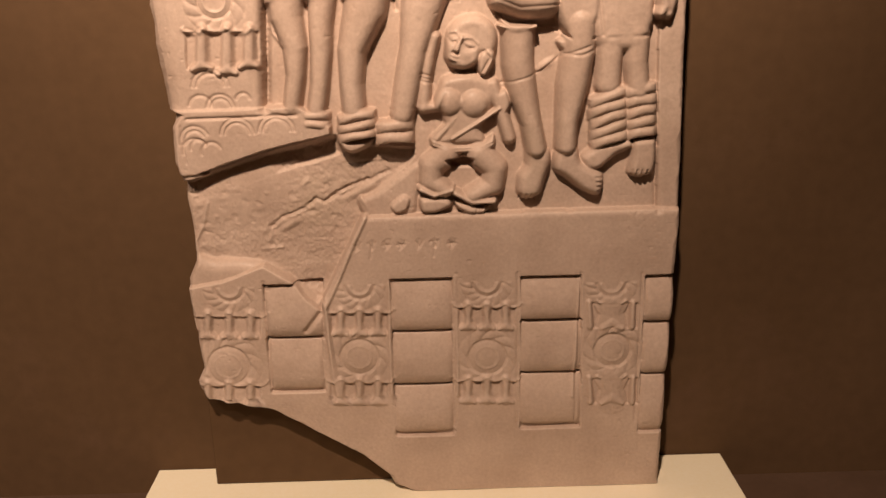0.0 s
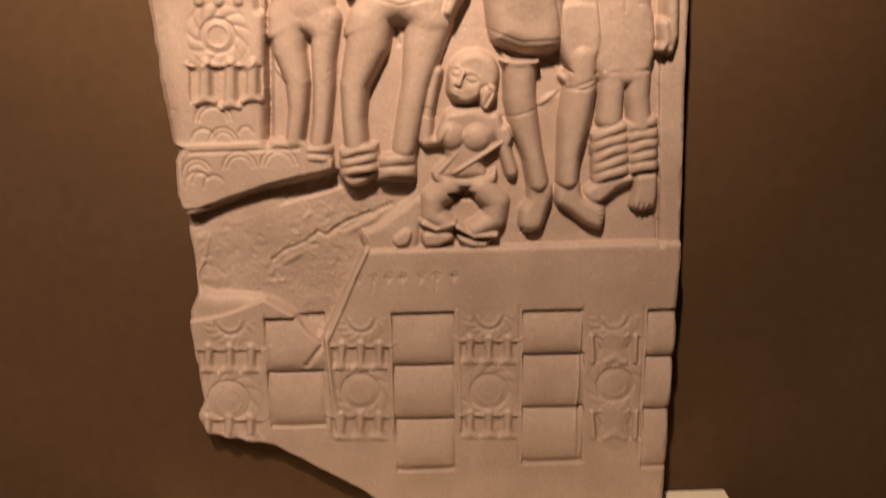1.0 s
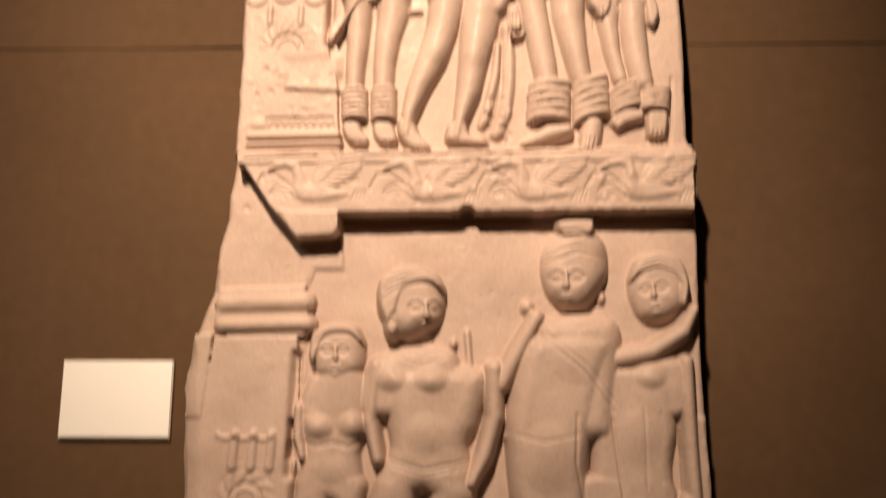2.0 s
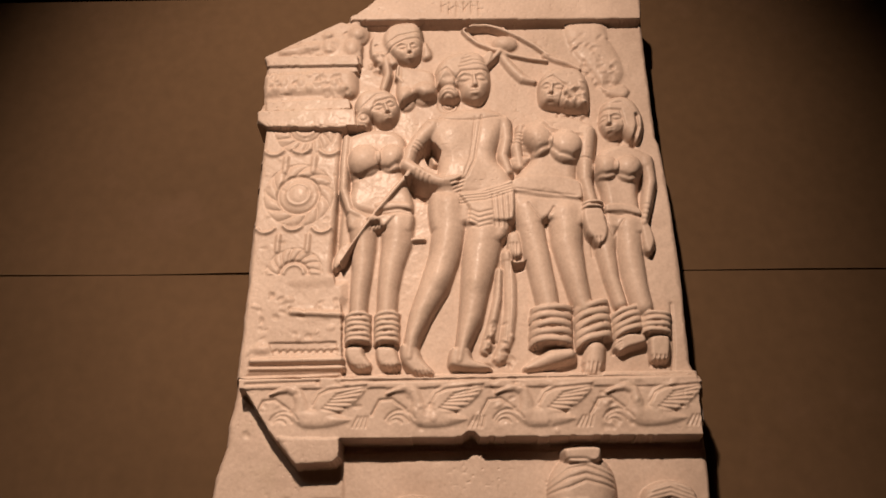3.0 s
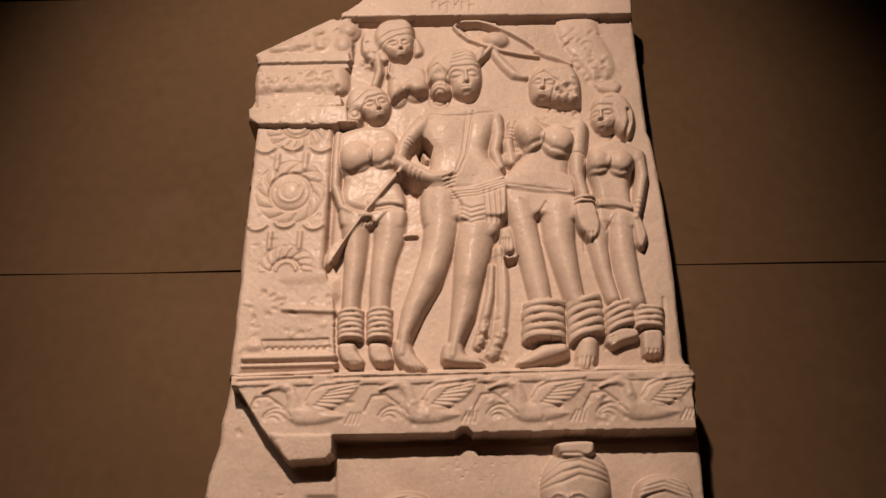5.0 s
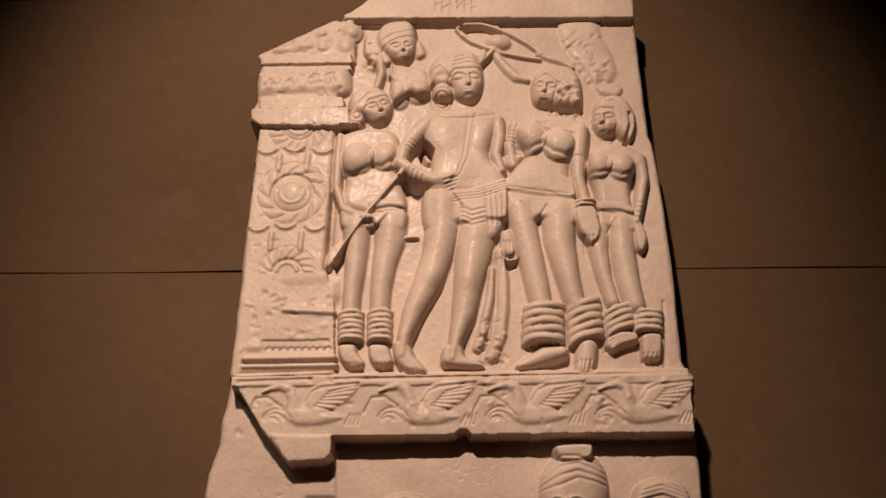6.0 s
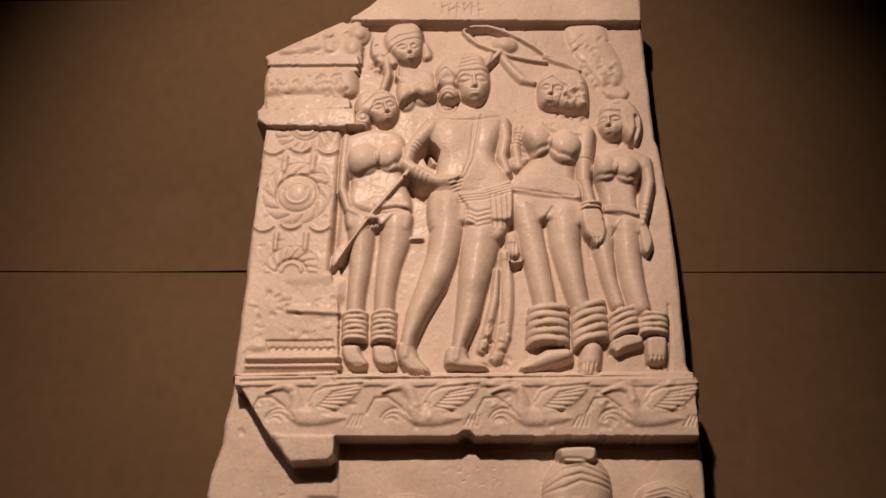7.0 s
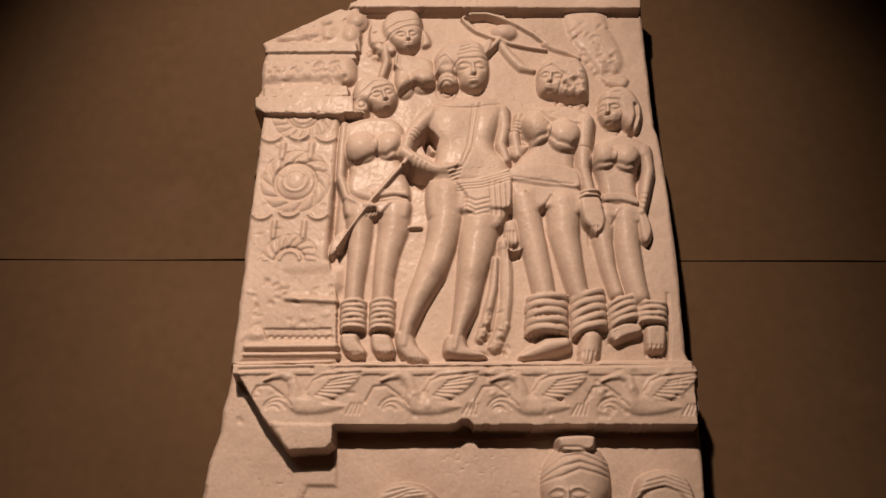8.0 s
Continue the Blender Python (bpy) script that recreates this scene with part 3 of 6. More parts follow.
ring(0.489, 0.452, 0.05, 0.005, -0.004, 215, 325)
limb(LOW, 0.007, (0.463, 0.344, 0.006), (0.491, 0.361, 0.013), (0.52, 0.343, 0.006), p=2)
limb(LOW, 0.003, (0.49, 0.412, 0.031), (0.491, 0.384, 0.022), (0.492, 0.352, 0.028), p=3)
limb(LOW, 0.007, (0.426, 0.425, 0.006), (0.432, 0.349, 0.008))
limb(LOW, 0.007, (0.548, 0.421, 0.006), (0.548, 0.345, 0.008))
groove(0.005, 0.004, (-0.444, 0.727), (-0.444, 0.424))
groove(0.005, 0.003, (0.066, 0.735), (0.055, 0.286))
groove(0.005, 0.003, (0.229, 0.734), (0.228, 0.289))
groove(0.004, 0.003, (0.398, 0.729), (0.388, 0.292))
groove(0.004, 0.003, (0.56, 0.724), (0.558, 0.286))
limb(LOW, 0.006, (-0.285, 0.66, 0.007), (-0.277, 0.546, 0.006), (-0.263, 0.393, 0.006))
limb(LOW, 0.007, (-0.167, 0.895, 0.005), (-0.206, 0.816, 0.006), (-0.247, 0.723, 0.006), (-0.282, 0.653, 0.006), p=1.5)
groove(0.009, 0.01, (-0.34, 0.584), (-0.3, 0.635))
groove(0.006, -0.006, (-0.282, 0.675), (-0.280, 0.561), (-0.277, 0.460), (-0.270, 0.374))
groove(0.005, -0.005, (0.064, 0.729), (0.064, 0.567), (0.066, 0.380))
groove(0.005, -0.005, (0.395, 0.719), (0.388, 0.557), (0.380, 0.370))
groove(0.005, -0.005, (-0.110, 0.718), (-0.116, 0.556), (-0.117, 0.386))

# worn inscription on the plain band
groove(0.003, 0.003, (-0.2, 0.827), (-0.189, 0.811), (-0.182, 0.829))
groove(0.003, 0.003, (-0.191, 0.833), (-0.195, 0.807))
groove(0.003, 0.003, (-0.162, 0.827), (-0.151, 0.811), (-0.144, 0.83))
groove(0.003, 0.003, (-0.152, 0.833), (-0.158, 0.785))
groove(0.003, 0.003, (-0.123, 0.828), (-0.112, 0.812), (-0.106, 0.83))
groove(0.003, 0.003, (-0.114, 0.834), (-0.118, 0.807))
groove(0.003, 0.003, (-0.125, 0.82), (-0.104, 0.821))
groove(0.003, 0.003, (-0.085, 0.828), (-0.074, 0.812), (-0.067, 0.831))
groove(0.003, 0.003, (-0.076, 0.834), (-0.08, 0.808))
groove(0.003, 0.003, (-0.087, 0.82), (-0.066, 0.821))
groove(0.003, 0.003, (-0.038, 0.828), (-0.027, 0.813), (-0.02, 0.831))
groove(0.003, 0.003, (-0.029, 0.834), (-0.033, 0.808))
groove(0.003, 0.003, (0.003, 0.829), (0.015, 0.813), (0.021, 0.831))
groove(0.003, 0.003, (0.012, 0.835), (0.008, 0.787))
groove(0.003, 0.003, (0.048, 0.829), (0.059, 0.813), (0.065, 0.832))
groove(0.003, 0.003, (0.057, 0.835), (0.053, 0.809))
groove(0.003, 0.003, (0.046, 0.821), (0.067, 0.822))
groove(0.005, 0.005, (-0.104, 0.266), (0.054, 0.271))
groove(0.005, 0.005, (0.244, 0.282), (0.387, 0.281))

# figures of the lower scene
plate(-0.009, 0.006, (-0.579, 1.372), (-0.402, 1.371), (-0.409, 1.284), (-0.583, 1.286), cut=True)
limb(PIL, 0.01, (-0.536, 1.383, 0.012), (-0.541, 1.337, 0.012), (-0.545, 1.295, 0.014), p=2.4)
limb(PIL, 0.01, (-0.568, 1.285, 0.007), (-0.545, 1.298, 0.011), (-0.524, 1.286, 0.007), p=2)
limb(PIL, 0.01, (-0.475, 1.382, 0.012), (-0.48, 1.335, 0.012), (-0.485, 1.283, 0.014), p=2.4)
limb(PIL, 0.01, (-0.508, 1.272, 0.007), (-0.484, 1.285, 0.011), (-0.464, 1.274, 0.007), p=2)
limb(PIL, 0.01, (-0.422, 1.38, 0.012), (-0.427, 1.334, 0.012), (-0.43, 1.298, 0.014), p=2.4)
limb(PIL, 0.01, (-0.453, 1.287, 0.007), (-0.43, 1.3, 0.011), (-0.409, 1.289, 0.007), p=2)
ring(-0.557, 1.404, 0.034, 0.007, 0.006, 215, 325)
ring(-0.503, 1.406, 0.034, 0.007, 0.006, 215, 325)
ring(-0.444, 1.402, 0.034, 0.007, 0.006, 215, 325)
ring(-0.501, 1.445, 0.027, 0.004, 0.004)
ring(-0.501, 1.445, 0.041, 0.004, -0.004)
petals(-0.501, 1.445, 0.043, 0.078, 11, 0.004)
groove(0.004, 0.004, (-0.549, 1.369), (-0.555, 1.374), (-0.575, 1.382))
ring(-0.53, 1.24, 0.034, 0.004, -0.004, 0, 180)
ring(-0.53, 1.24, 0.045, 0.004, -0.004, 0, 180)
ring(-0.559, 1.193, 0.028, 0.004, -0.004, 0, 180)
ring(-0.51, 1.188, 0.024, 0.004, -0.004, 0, 180)
ring(-0.51, 1.188, 0.034, 0.004, -0.004, 0, 180)
ring(-0.453, 1.207, 0.017, 0.004, -0.004, 0, 180)
groove(0.004, 0.006, (-0.595, 1.164), (-0.323, 1.167))
ring(-0.58, 1.11, 0.036, 0.004, -0.004, 20, 200)
ring(-0.58, 1.11, 0.025, 0.004, -0.004, 20, 200)
ring(-0.572, 1.092, 0.02, 0.003, -0.004, 20, 200)
ring(-0.541, 1.08, 0.025, 0.004, -0.004, 20, 200)
ring(-0.582, 1.084, 0.031, 0.004, -0.004, 20, 200)
ring(-0.473, 1.121, 0.042, 0.003, -0.004, 0, 180)
ring(-0.473, 1.121, 0.031, 0.003, -0.004, 0, 180)
ring(-0.375, 1.126, 0.045, 0.004, -0.004, 0, 180)
ring(-0.375, 1.126, 0.034, 0.004, -0.004, 0, 180)
groove(0.003, 0.004, (-0.613, 1.146), (-0.607, 1.053))
groove(0.014, 0.024, (-0.381, 1.496), (-0.402, 1.182))
plate(-0.005, 0.008, (-0.4, 1.188), (-0.316, 1.188), (-0.32, 1.172), (-0.401, 1.171))
limb(MID, 0.042, (-0.334, 1.482, 0.049), (-0.334, 1.404, 0.04), (-0.319, 1.331, 0.031), (-0.321, 1.263, 0.025), (-0.335, 1.187, 0.024), p=2.6)
limb(MID, 0.042, (-0.241, 1.48, 0.038), (-0.252, 1.389, 0.031), (-0.255, 1.316, 0.028), (-0.263, 1.241, 0.025), (-0.274, 1.178, 0.025), p=2.6)
groove(0.004, 0.004, (-0.284, 1.449), (-0.283, 1.363), (-0.285, 1.281))
groove(0.004, -0.006, (-0.382, 1.431), (-0.371, 1.364), (-0.351, 1.336))
coil(MID, 0.045, (-0.279, 1.166), (-0.28, 1.144), 0.036, 2)
dome(MID, 0.03, -0.292, 1.125, 0.039, 0.011)
limb(MID, 0.055, (-0.133, 1.472, 0.057), (-0.142, 1.42, 0.054), (-0.179, 1.321, 0.036), (-0.184, 1.24, 0.031), (-0.181, 1.177, 0.031), p=2.6)
limb(MID, 0.05, (0.008, 1.469, 0.059), (-0.008, 1.404, 0.049), (-0.027, 1.317, 0.036), (-0.045, 1.236, 0.034), (-0.061, 1.16, 0.031), p=2.6)
coil(MID, 0.058, (-0.176, 1.162), (-0.175, 1.114), 0.048, 3, 8)
coil(MID, 0.05, (-0.083, 1.136), (-0.083, 1.105), 0.048, 2, 4)
form(MID, 0.04, 0.017, (-0.223, 1.103), (-0.138, 1.101), (-0.153, 1.077), (-0.19, 1.063), (-0.214, 1.073))
limb(MID, 0.03, (0.023, 1.348, 0.017), (0.010, 1.302, 0.018), (-0.002, 1.241, 0.017), (-0.007, 1.179, 0.020), p=2.2)
limb(MID, 0.03, (-0.007, 1.176, 0.018), (0.024, 1.178, 0.015), (0.050, 1.233, 0.015), p=2.2)
groove(0.003, 0.004, (-0.013, 1.261), (0.020, 1.252))
groove(0.003, 0.004, (-0.013, 1.252), (0.020, 1.243))
groove(0.003, 0.004, (-0.013, 1.244), (0.020, 1.235))
form(MID, 0.034, 0.023, (0.050, 1.326), (0.056, 1.366), (0.088, 1.395), (0.129, 1.399), (0.163, 1.380), (0.179, 1.344), (0.171, 1.305), (0.135, 1.299), (0.087, 1.312))
form(MID, 0.042, 0.020, (0.046, 1.307), (0.053, 1.345), (0.074, 1.363), (0.111, 1.357), (0.138, 1.321), (0.132, 1.283), (0.098, 1.265), (0.068, 1.272), (0.050, 1.288))
face(0.082, 1.328, 0.0521, -22, -0.5)
form(MID, 0.04, 0.011, (0.129, 1.300), (0.152, 1.321), (0.171, 1.309), (0.168, 1.282), (0.148, 1.250), (0.129, 1.259))
groove(0.004, 0.006, (0.145, 1.311), (0.159, 1.295), (0.139, 1.262))
form(MID, 0.03, 0.025, (0.045, 1.252), (0.107, 1.262), (0.162, 1.244), (0.176, 1.202), (0.156, 1.152), (0.136, 1.124), (0.144, 1.081), (0.061, 1.074), (0.019, 1.087), (0.043, 1.126), (0.030, 1.178), (0.034, 1.225))
swell(0.013, 0.054, 1.190, 0.035, 0.035, power=0.75)
swell(0.013, 0.118, 1.185, 0.035, 0.035, power=0.75)
limb(MID, 0.03, (0.165, 1.230, 0.017), (0.187, 1.162, 0.018), (0.207, 1.093, 0.018), p=2.2)
limb(MID, 0.036, (0.062, 1.097, 0.008), (0.131, 1.138, 0.008), (0.182, 1.171, 0.008), p=2.2)
limb(MID, 0.03, (0.019, 1.092, 0.014), (0.051, 1.126, 0.011), (0.071, 1.148, 0.007), p=2.2)
form(MID, 0.032, 0.011, (0.014, 1.101), (0.062, 1.083), (0.133, 1.084), (0.167, 1.103), (0.170, 1.071), (0.133, 1.058), (0.061, 1.057), (0.010, 1.075))
groove(0.003, 0.004, (0.013, 1.095), (0.061, 1.078), (0.132, 1.079), (0.168, 1.095))
groove(0.003, 0.004, (0.013, 1.086), (0.061, 1.069), (0.132, 1.070), (0.168, 1.086))
groove(0.003, 0.004, (0.013, 1.077), (0.061, 1.060), (0.132, 1.061), (0.168, 1.078))
limb(MID, 0.04, (0.047, 1.057, 0.037), (0.009, 1.026, 0.034), (0.005, 0.988, 0.031), (0.039, 0.963, 0.025), p=2.2)
limb(MID, 0.042, (0.130, 1.055, 0.037), (0.170, 1.016, 0.034), (0.164, 0.972, 0.032), (0.111, 0.946, 0.025), p=2.2)
limb(MID, 0.042, (-0.019, 0.968, 0.011), (0.013, 0.952, 0.011), (0.059, 0.965, 0.011), p=2)
limb(MID, 0.042, (0.068, 0.956, 0.011), (0.111, 0.931, 0.011), (0.166, 0.933, 0.011), p=2)
form(MID, 0.034, 0.017, (-0.022, 0.947), (0.047, 0.945), (0.059, 0.920), (0.017, 0.900), (-0.021, 0.905))
form(MID, 0.034, 0.017, (0.068, 0.935), (0.126, 0.922), (0.155, 0.915), (0.140, 0.894), (0.099, 0.895), (0.070, 0.914))
groove(0.003, 0.005, (0.125, 0.921), (0.119, 0.897))
groove(0.003, 0.005, (0.132, 0.921), (0.126, 0.897))
groove(0.003, 0.005, (0.139, 0.921), (0.133, 0.897))
groove(0.003, 0.005, (0.147, 0.921), (0.141, 0.897))
plate(-0.045, 0.012, (0.046, 1.042), (0.115, 1.044), (0.112, 1.020), (0.060, 1.019), cut=True)
limb(MID, 0.055, (0.224, 1.418, 0.043), (0.227, 1.349, 0.042), (0.228, 1.278, 0.041), (0.238, 1.216, 0.038), (0.261, 1.132, 0.028), (0.274, 1.066, 0.029), p=2.6)
limb(MID, 0.055, (0.38, 1.375, 0.043), (0.379, 1.308, 0.043), (0.365, 1.226, 0.042), (0.351, 1.13, 0.03), (0.35, 1.071, 0.029), p=2.6)
groove(0.003, 0.004, (0.183, 1.23), (0.239, 1.245), (0.287, 1.257), (0.342, 1.3), (0.404, 1.32))
swell(0.006, 0.298, 1.273, 0.035, 0.013, 35)
form(MID, 0.03, 0.014, (0.323, 1.334), (0.358, 1.344), (0.4, 1.327), (0.387, 1.302), (0.352, 1.298), (0.331, 1.312))
form(MID, 0.03, 0.014, (0.171, 1.206), (0.2, 1.216), (0.212, 1.177), (0.194, 1.149), (0.177, 1.171))
form(MID, 0.04, 0.026, (0.248, 1.066), (0.303, 1.065), (0.315, 1.031), (0.3, 0.979), (0.286, 0.942), (0.249, 0.93), (0.226, 0.951), (0.228, 0.996), (0.246, 1.025))
groove(0.003, 0.006, (0.237, 0.949), (0.234, 0.931))
groove(0.003, 0.006, (0.25, 0.949), (0.247, 0.931))
groove(0.003, 0.006, (0.263, 0.948), (0.26, 0.93))
groove(0.003, 0.006, (0.276, 0.948), (0.274, 0.93))
form(MID, 0.04, 0.023, (0.327, 1.064), (0.378, 1.066), (0.393, 1.029), (0.446, 0.998), (0.45, 0.963), (0.437, 0.936), (0.395, 0.95), (0.351, 0.985), (0.318, 1.011))
groove(0.003, 0.006, (0.428, 0.989), (0.449, 0.985))
groove(0.003, 0.006, (0.43, 0.977), (0.449, 0.973))
groove(0.003, 0.006, (0.432, 0.965), (0.45, 0.961))
groove(0.003, 0.006, (0.434, 0.953), (0.45, 0.949))
swell(0.003, 0.222, 1.366, 0.04, 0.012)
groove(0.003, 0.004, (0.339, 1.302), (0.381, 1.298), (0.419, 1.311))
plate(-0.036, 0.005, (0.159, 1.423), (0.323, 1.419), (0.338, 1.364), (0.358, 1.336), (0.318, 1.359), (0.277, 1.365), (0.267, 1.373), (0.209, 1.374), (0.175, 1.396), cut=True)
limb(MID, 0.05, (0.183, 1.371, 0.005), (0.23, 1.36, 0.007), (0.271, 1.369, 0.005), p=1.6)
form(MID, 0.045, 0.022, (0.319, 1.506), (0.421, 1.504), (0.428, 1.386), (0.385, 1.338), (0.343, 1.348), (0.321, 1.402))
form(MID, 0.04, 0.027, (0.415, 1.504), (0.544, 1.501), (0.552, 1.342), (0.413, 1.332))
limb(MID, 0.042, (0.459, 1.339, 0.038), (0.455, 1.278, 0.034), (0.453, 1.223, 0.034), p=2.6)
limb(MID, 0.042, (0.521, 1.344, 0.034), (0.521, 1.276, 0.032), (0.53, 1.207, 0.031), p=2.6)
coil(MID, 0.045, (0.454, 1.195), (0.461, 1.087), 0.048, 5, 14)
coil(MID, 0.042, (0.533, 1.21), (0.542, 1.102), 0.041, 5, 6)
form(MID, 0.032, 0.02, (0.393, 1.047), (0.436, 1.075), (0.51, 1.085), (0.523, 1.061), (0.48, 1.04), (0.438, 1.005), (0.406, 1.005), (0.391, 1.027))
form(MID, 0.034, 0.02, (0.522, 1.083), (0.579, 1.086), (0.586, 1.038), (0.577, 0.994), (0.541, 0.981), (0.511, 0.994), (0.517, 1.04))
groove(0.003, 0.006, (0.521, 1.004), (0.519, 0.985))
groove(0.003, 0.006, (0.534, 1.004), (0.532, 0.984))
groove(0.003, 0.006, (0.547, 1.003), (0.545, 0.984))
groove(0.003, 0.006, (0.56, 1.003), (0.558, 0.984))
limb(MID, 0.05, (0.576, 1.449, 0.022), (0.582, 1.41, 0.022), (0.572, 1.394, 0.017))
groove(0.004, 0.008, (0.411, 1.336), (0.549, 1.341))
groove(0.01, 0.008, (0.578, 1.146), (0.595, 0.894))
dome(MID, 0.02, 0.591, 1.395, 0.02, 0.013)

# field under the swan band
plate(MID, 0.012, (-0.706, 2.211), (0.677, 2.211), (0.648, 1.652), (-0.693, 1.641), cut=True)

# pilaster head of the lower scene
plate(-0.022, 0.02, (-0.606, 2.209), (-0.562, 2.318), (-0.395, 2.067), (-0.293, 2.067), (-0.296, 2.149), (-0.348, 2.016), (-0.368, 1.972), (-0.363, 1.747), (-0.378, 1.643), (-0.649, 1.641), (-0.648, 1.858), (-0.608, 1.971))
plate(-0.002, 0.014, (-0.595, 1.974), (-0.372, 1.981), (-0.357, 1.858), (-0.379, 1.846), (-0.57, 1.848), (-0.605, 1.87))
limb(PIL, 0.01, (-0.575, 1.932, 0.02), (-0.375, 1.937, 0.02), p=1.8)
limb(PIL, 0.012, (-0.577, 1.876, 0.017), (-0.365, 1.881, 0.017), p=1.8)
plate(0, 0.01, (-0.602, 1.848), (-0.386, 1.849), (-0.38, 1.643), (-0.621, 1.641))
plate(0.004, 0.012, (-0.662, 1.855), (-0.602, 1.856), (-0.62, 1.641), (-0.675, 1.641))
plate(0, 0.008, (-0.696, 1.781), (-0.398, 1.776), (-0.406, 1.535), (-0.634, 1.54))
groove(0.014, 0.024, (-0.388, 1.802), (-0.398, 1.508))
limb(PIL, 0.009, (-0.533, 1.606, 0.011), (-0.539, 1.526, 0.012), p=2.4)
ring(-0.555, 1.625, 0.03, 0.007, 0.006, 215, 325)
limb(PIL, 0.009, (-0.487, 1.606, 0.011), (-0.492, 1.525, 0.012), p=2.4)
ring(-0.509, 1.624, 0.03, 0.007, 0.006, 215, 325)
limb(PIL, 0.009, (-0.441, 1.605, 0.011), (-0.446, 1.525, 0.012), p=2.4)
ring(-0.463, 1.623, 0.03, 0.007, 0.006, 215, 325)

# torsos of the lower scene
form(MID, 0.042, 0.041, (-0.378, 1.645), (-0.354, 1.685), (-0.328, 1.776), (-0.227, 1.775), (-0.209, 1.682), (-0.203, 1.615), (-0.222, 1.562), (-0.215, 1.5), (-0.213, 1.431), (-0.263, 1.418), (-0.3, 1.44), (-0.34, 1.42), (-0.384, 1.435), (-0.376, 1.503), (-0.36, 1.564))
swell(0.012, -0.325, 1.623, 0.041, 0.034)
swell(0.014, -0.239, 1.628, 0.042, 0.036)
swell(0.004, -0.291, 1.522, 0.054, 0.041)
limb(MID, 0.036, (-0.377, 1.671, 0.016), (-0.376, 1.598, 0.017), (-0.365, 1.551, 0.013))
groove(0.006, 0.004, (-0.368, 1.586), (-0.33, 1.574), (-0.291, 1.584), (-0.248, 1.575), (-0.208, 1.591))
form(MID, 0.055, 0.059, (-0.158, 1.773), (0.086, 1.769), (0.073, 1.637), (0.045, 1.577), (0.06, 1.515), (0.062, 1.447), (-0.003, 1.413), (-0.065, 1.463), (-0.129, 1.416), (-0.201, 1.438), (-0.173, 1.52), (-0.149, 1.574), (-0.16, 1.641))
limb(MID, 0.056, (0.11, 1.766, 0.027), (0.111, 1.648, 0.027), (0.085, 1.555, 0.025), (0.054, 1.491, 0.02))
limb(MID, 0.05, (-0.182, 1.772, 0.024), (-0.198, 1.641, 0.024), (-0.177, 1.547, 0.02))
groove(0.005, 0.004, (-0.148, 1.546), (-0.062, 1.521), (0.051, 1.545))
groove(0.004, 0.003, (-0.144, 1.533), (-0.063, 1.507), (0.051, 1.532))
swell(0.006, -0.051, 1.611, 0.068, 0.052)
groove(0.007, 0.008, (-0.082, 1.467), (-0.068, 1.416))
form(MID, 0.066, 0.051, (0.209, 1.857), (0.411, 1.853), (0.386, 1.737), (0.359, 1.631), (0.341, 1.524), (0.337, 1.421), (0.312, 1.389), (0.256, 1.382), (0.2, 1.397), (0.156, 1.42), (0.141, 1.514), (0.136, 1.635), (0.156, 1.741))
swell(0.008, 0.247, 1.552, 0.081, 0.095)
groove(0.004, 0.003, (0.163, 1.606), (0.231, 1.589), (0.319, 1.609))
groove(0.005, 0.005, (0.312, 1.656), (0.306, 1.538), (0.327, 1.429))
groove(0.004, 0.003, (0.148, 1.447), (0.23, 1.415), (0.326, 1.419))
form(MID, 0.042, 0.035, (0.36, 1.764), (0.538, 1.761), (0.562, 1.628), (0.546, 1.533), (0.546, 1.311), (0.421, 1.313), (0.403, 1.405), (0.346, 1.42), (0.348, 1.551))
swell(0.006, 0.463, 1.602, 0.064, 0.081)
groove(0.005, 0.005, (0.399, 1.643), (0.412, 1.522), (0.435, 1.344))
groove(0.004, 0.003, (0.478, 1.681), (0.479, 1.48))
limb(MID, 0.045, (0.588, 1.785, 0.024), (0.59, 1.6, 0.023), (0.596, 1.423, 0.022), (0.591, 1.392, 0.017))
form(MID, 0.06, 0.056, (-0.187, 1.914), (-0.183, 1.992), (-0.137, 2.025), (-0.079, 2.028), (-0.029, 2), (-0.011, 1.936), (-0.028, 1.88), (-0.069, 1.853), (-0.111, 1.839), (-0.154, 1.859))
face(-0.060, 1.910, 0.056, 0, 0.4)
form(MID, 0.045, 0.042, (-0.217, 1.645), (-0.221, 1.75), (-0.192, 1.802), (-0.111, 1.825), (-0.013, 1.822), (0.022, 1.792), (0.036, 1.647))
swell(0.012, -0.149, 1.744, 0.043, 0.039)
swell(0.012, -0.046, 1.742, 0.045, 0.039)
swell(0.02, 0.008, 1.83, 0.014, 0.019)
form(MID, 0.05, 0.042, (-0.358, 1.804), (-0.347, 1.859), (-0.291, 1.883), (-0.234, 1.869), (-0.213, 1.811), (-0.222, 1.757), (-0.277, 1.732), (-0.334, 1.745))
face(-0.286, 1.802, 0.048, 0, 0.3)
form(MID, 0.035, 0.027, (-0.369, 1.643), (-0.354, 1.75), (-0.278, 1.766), (-0.215, 1.751), (-0.218, 1.645))
form(MID, 0.062, 0.058, (0.231, 2.015), (0.237, 2.072), (0.267, 2.116), (0.311, 2.138), (0.361, 2.134), (0.399, 2.087), (0.404, 2.015), (0.382, 1.966), (0.338, 1.917), (0.289, 1.916), (0.248, 1.951))
face(0.292, 1.985, 0.060, 0, -0.2)
form(MID, 0.066, 0.014, (0.275, 2.145), (0.364, 2.148), (0.368, 2.113), (0.345, 2.098), (0.287, 2.098), (0.271, 2.116))
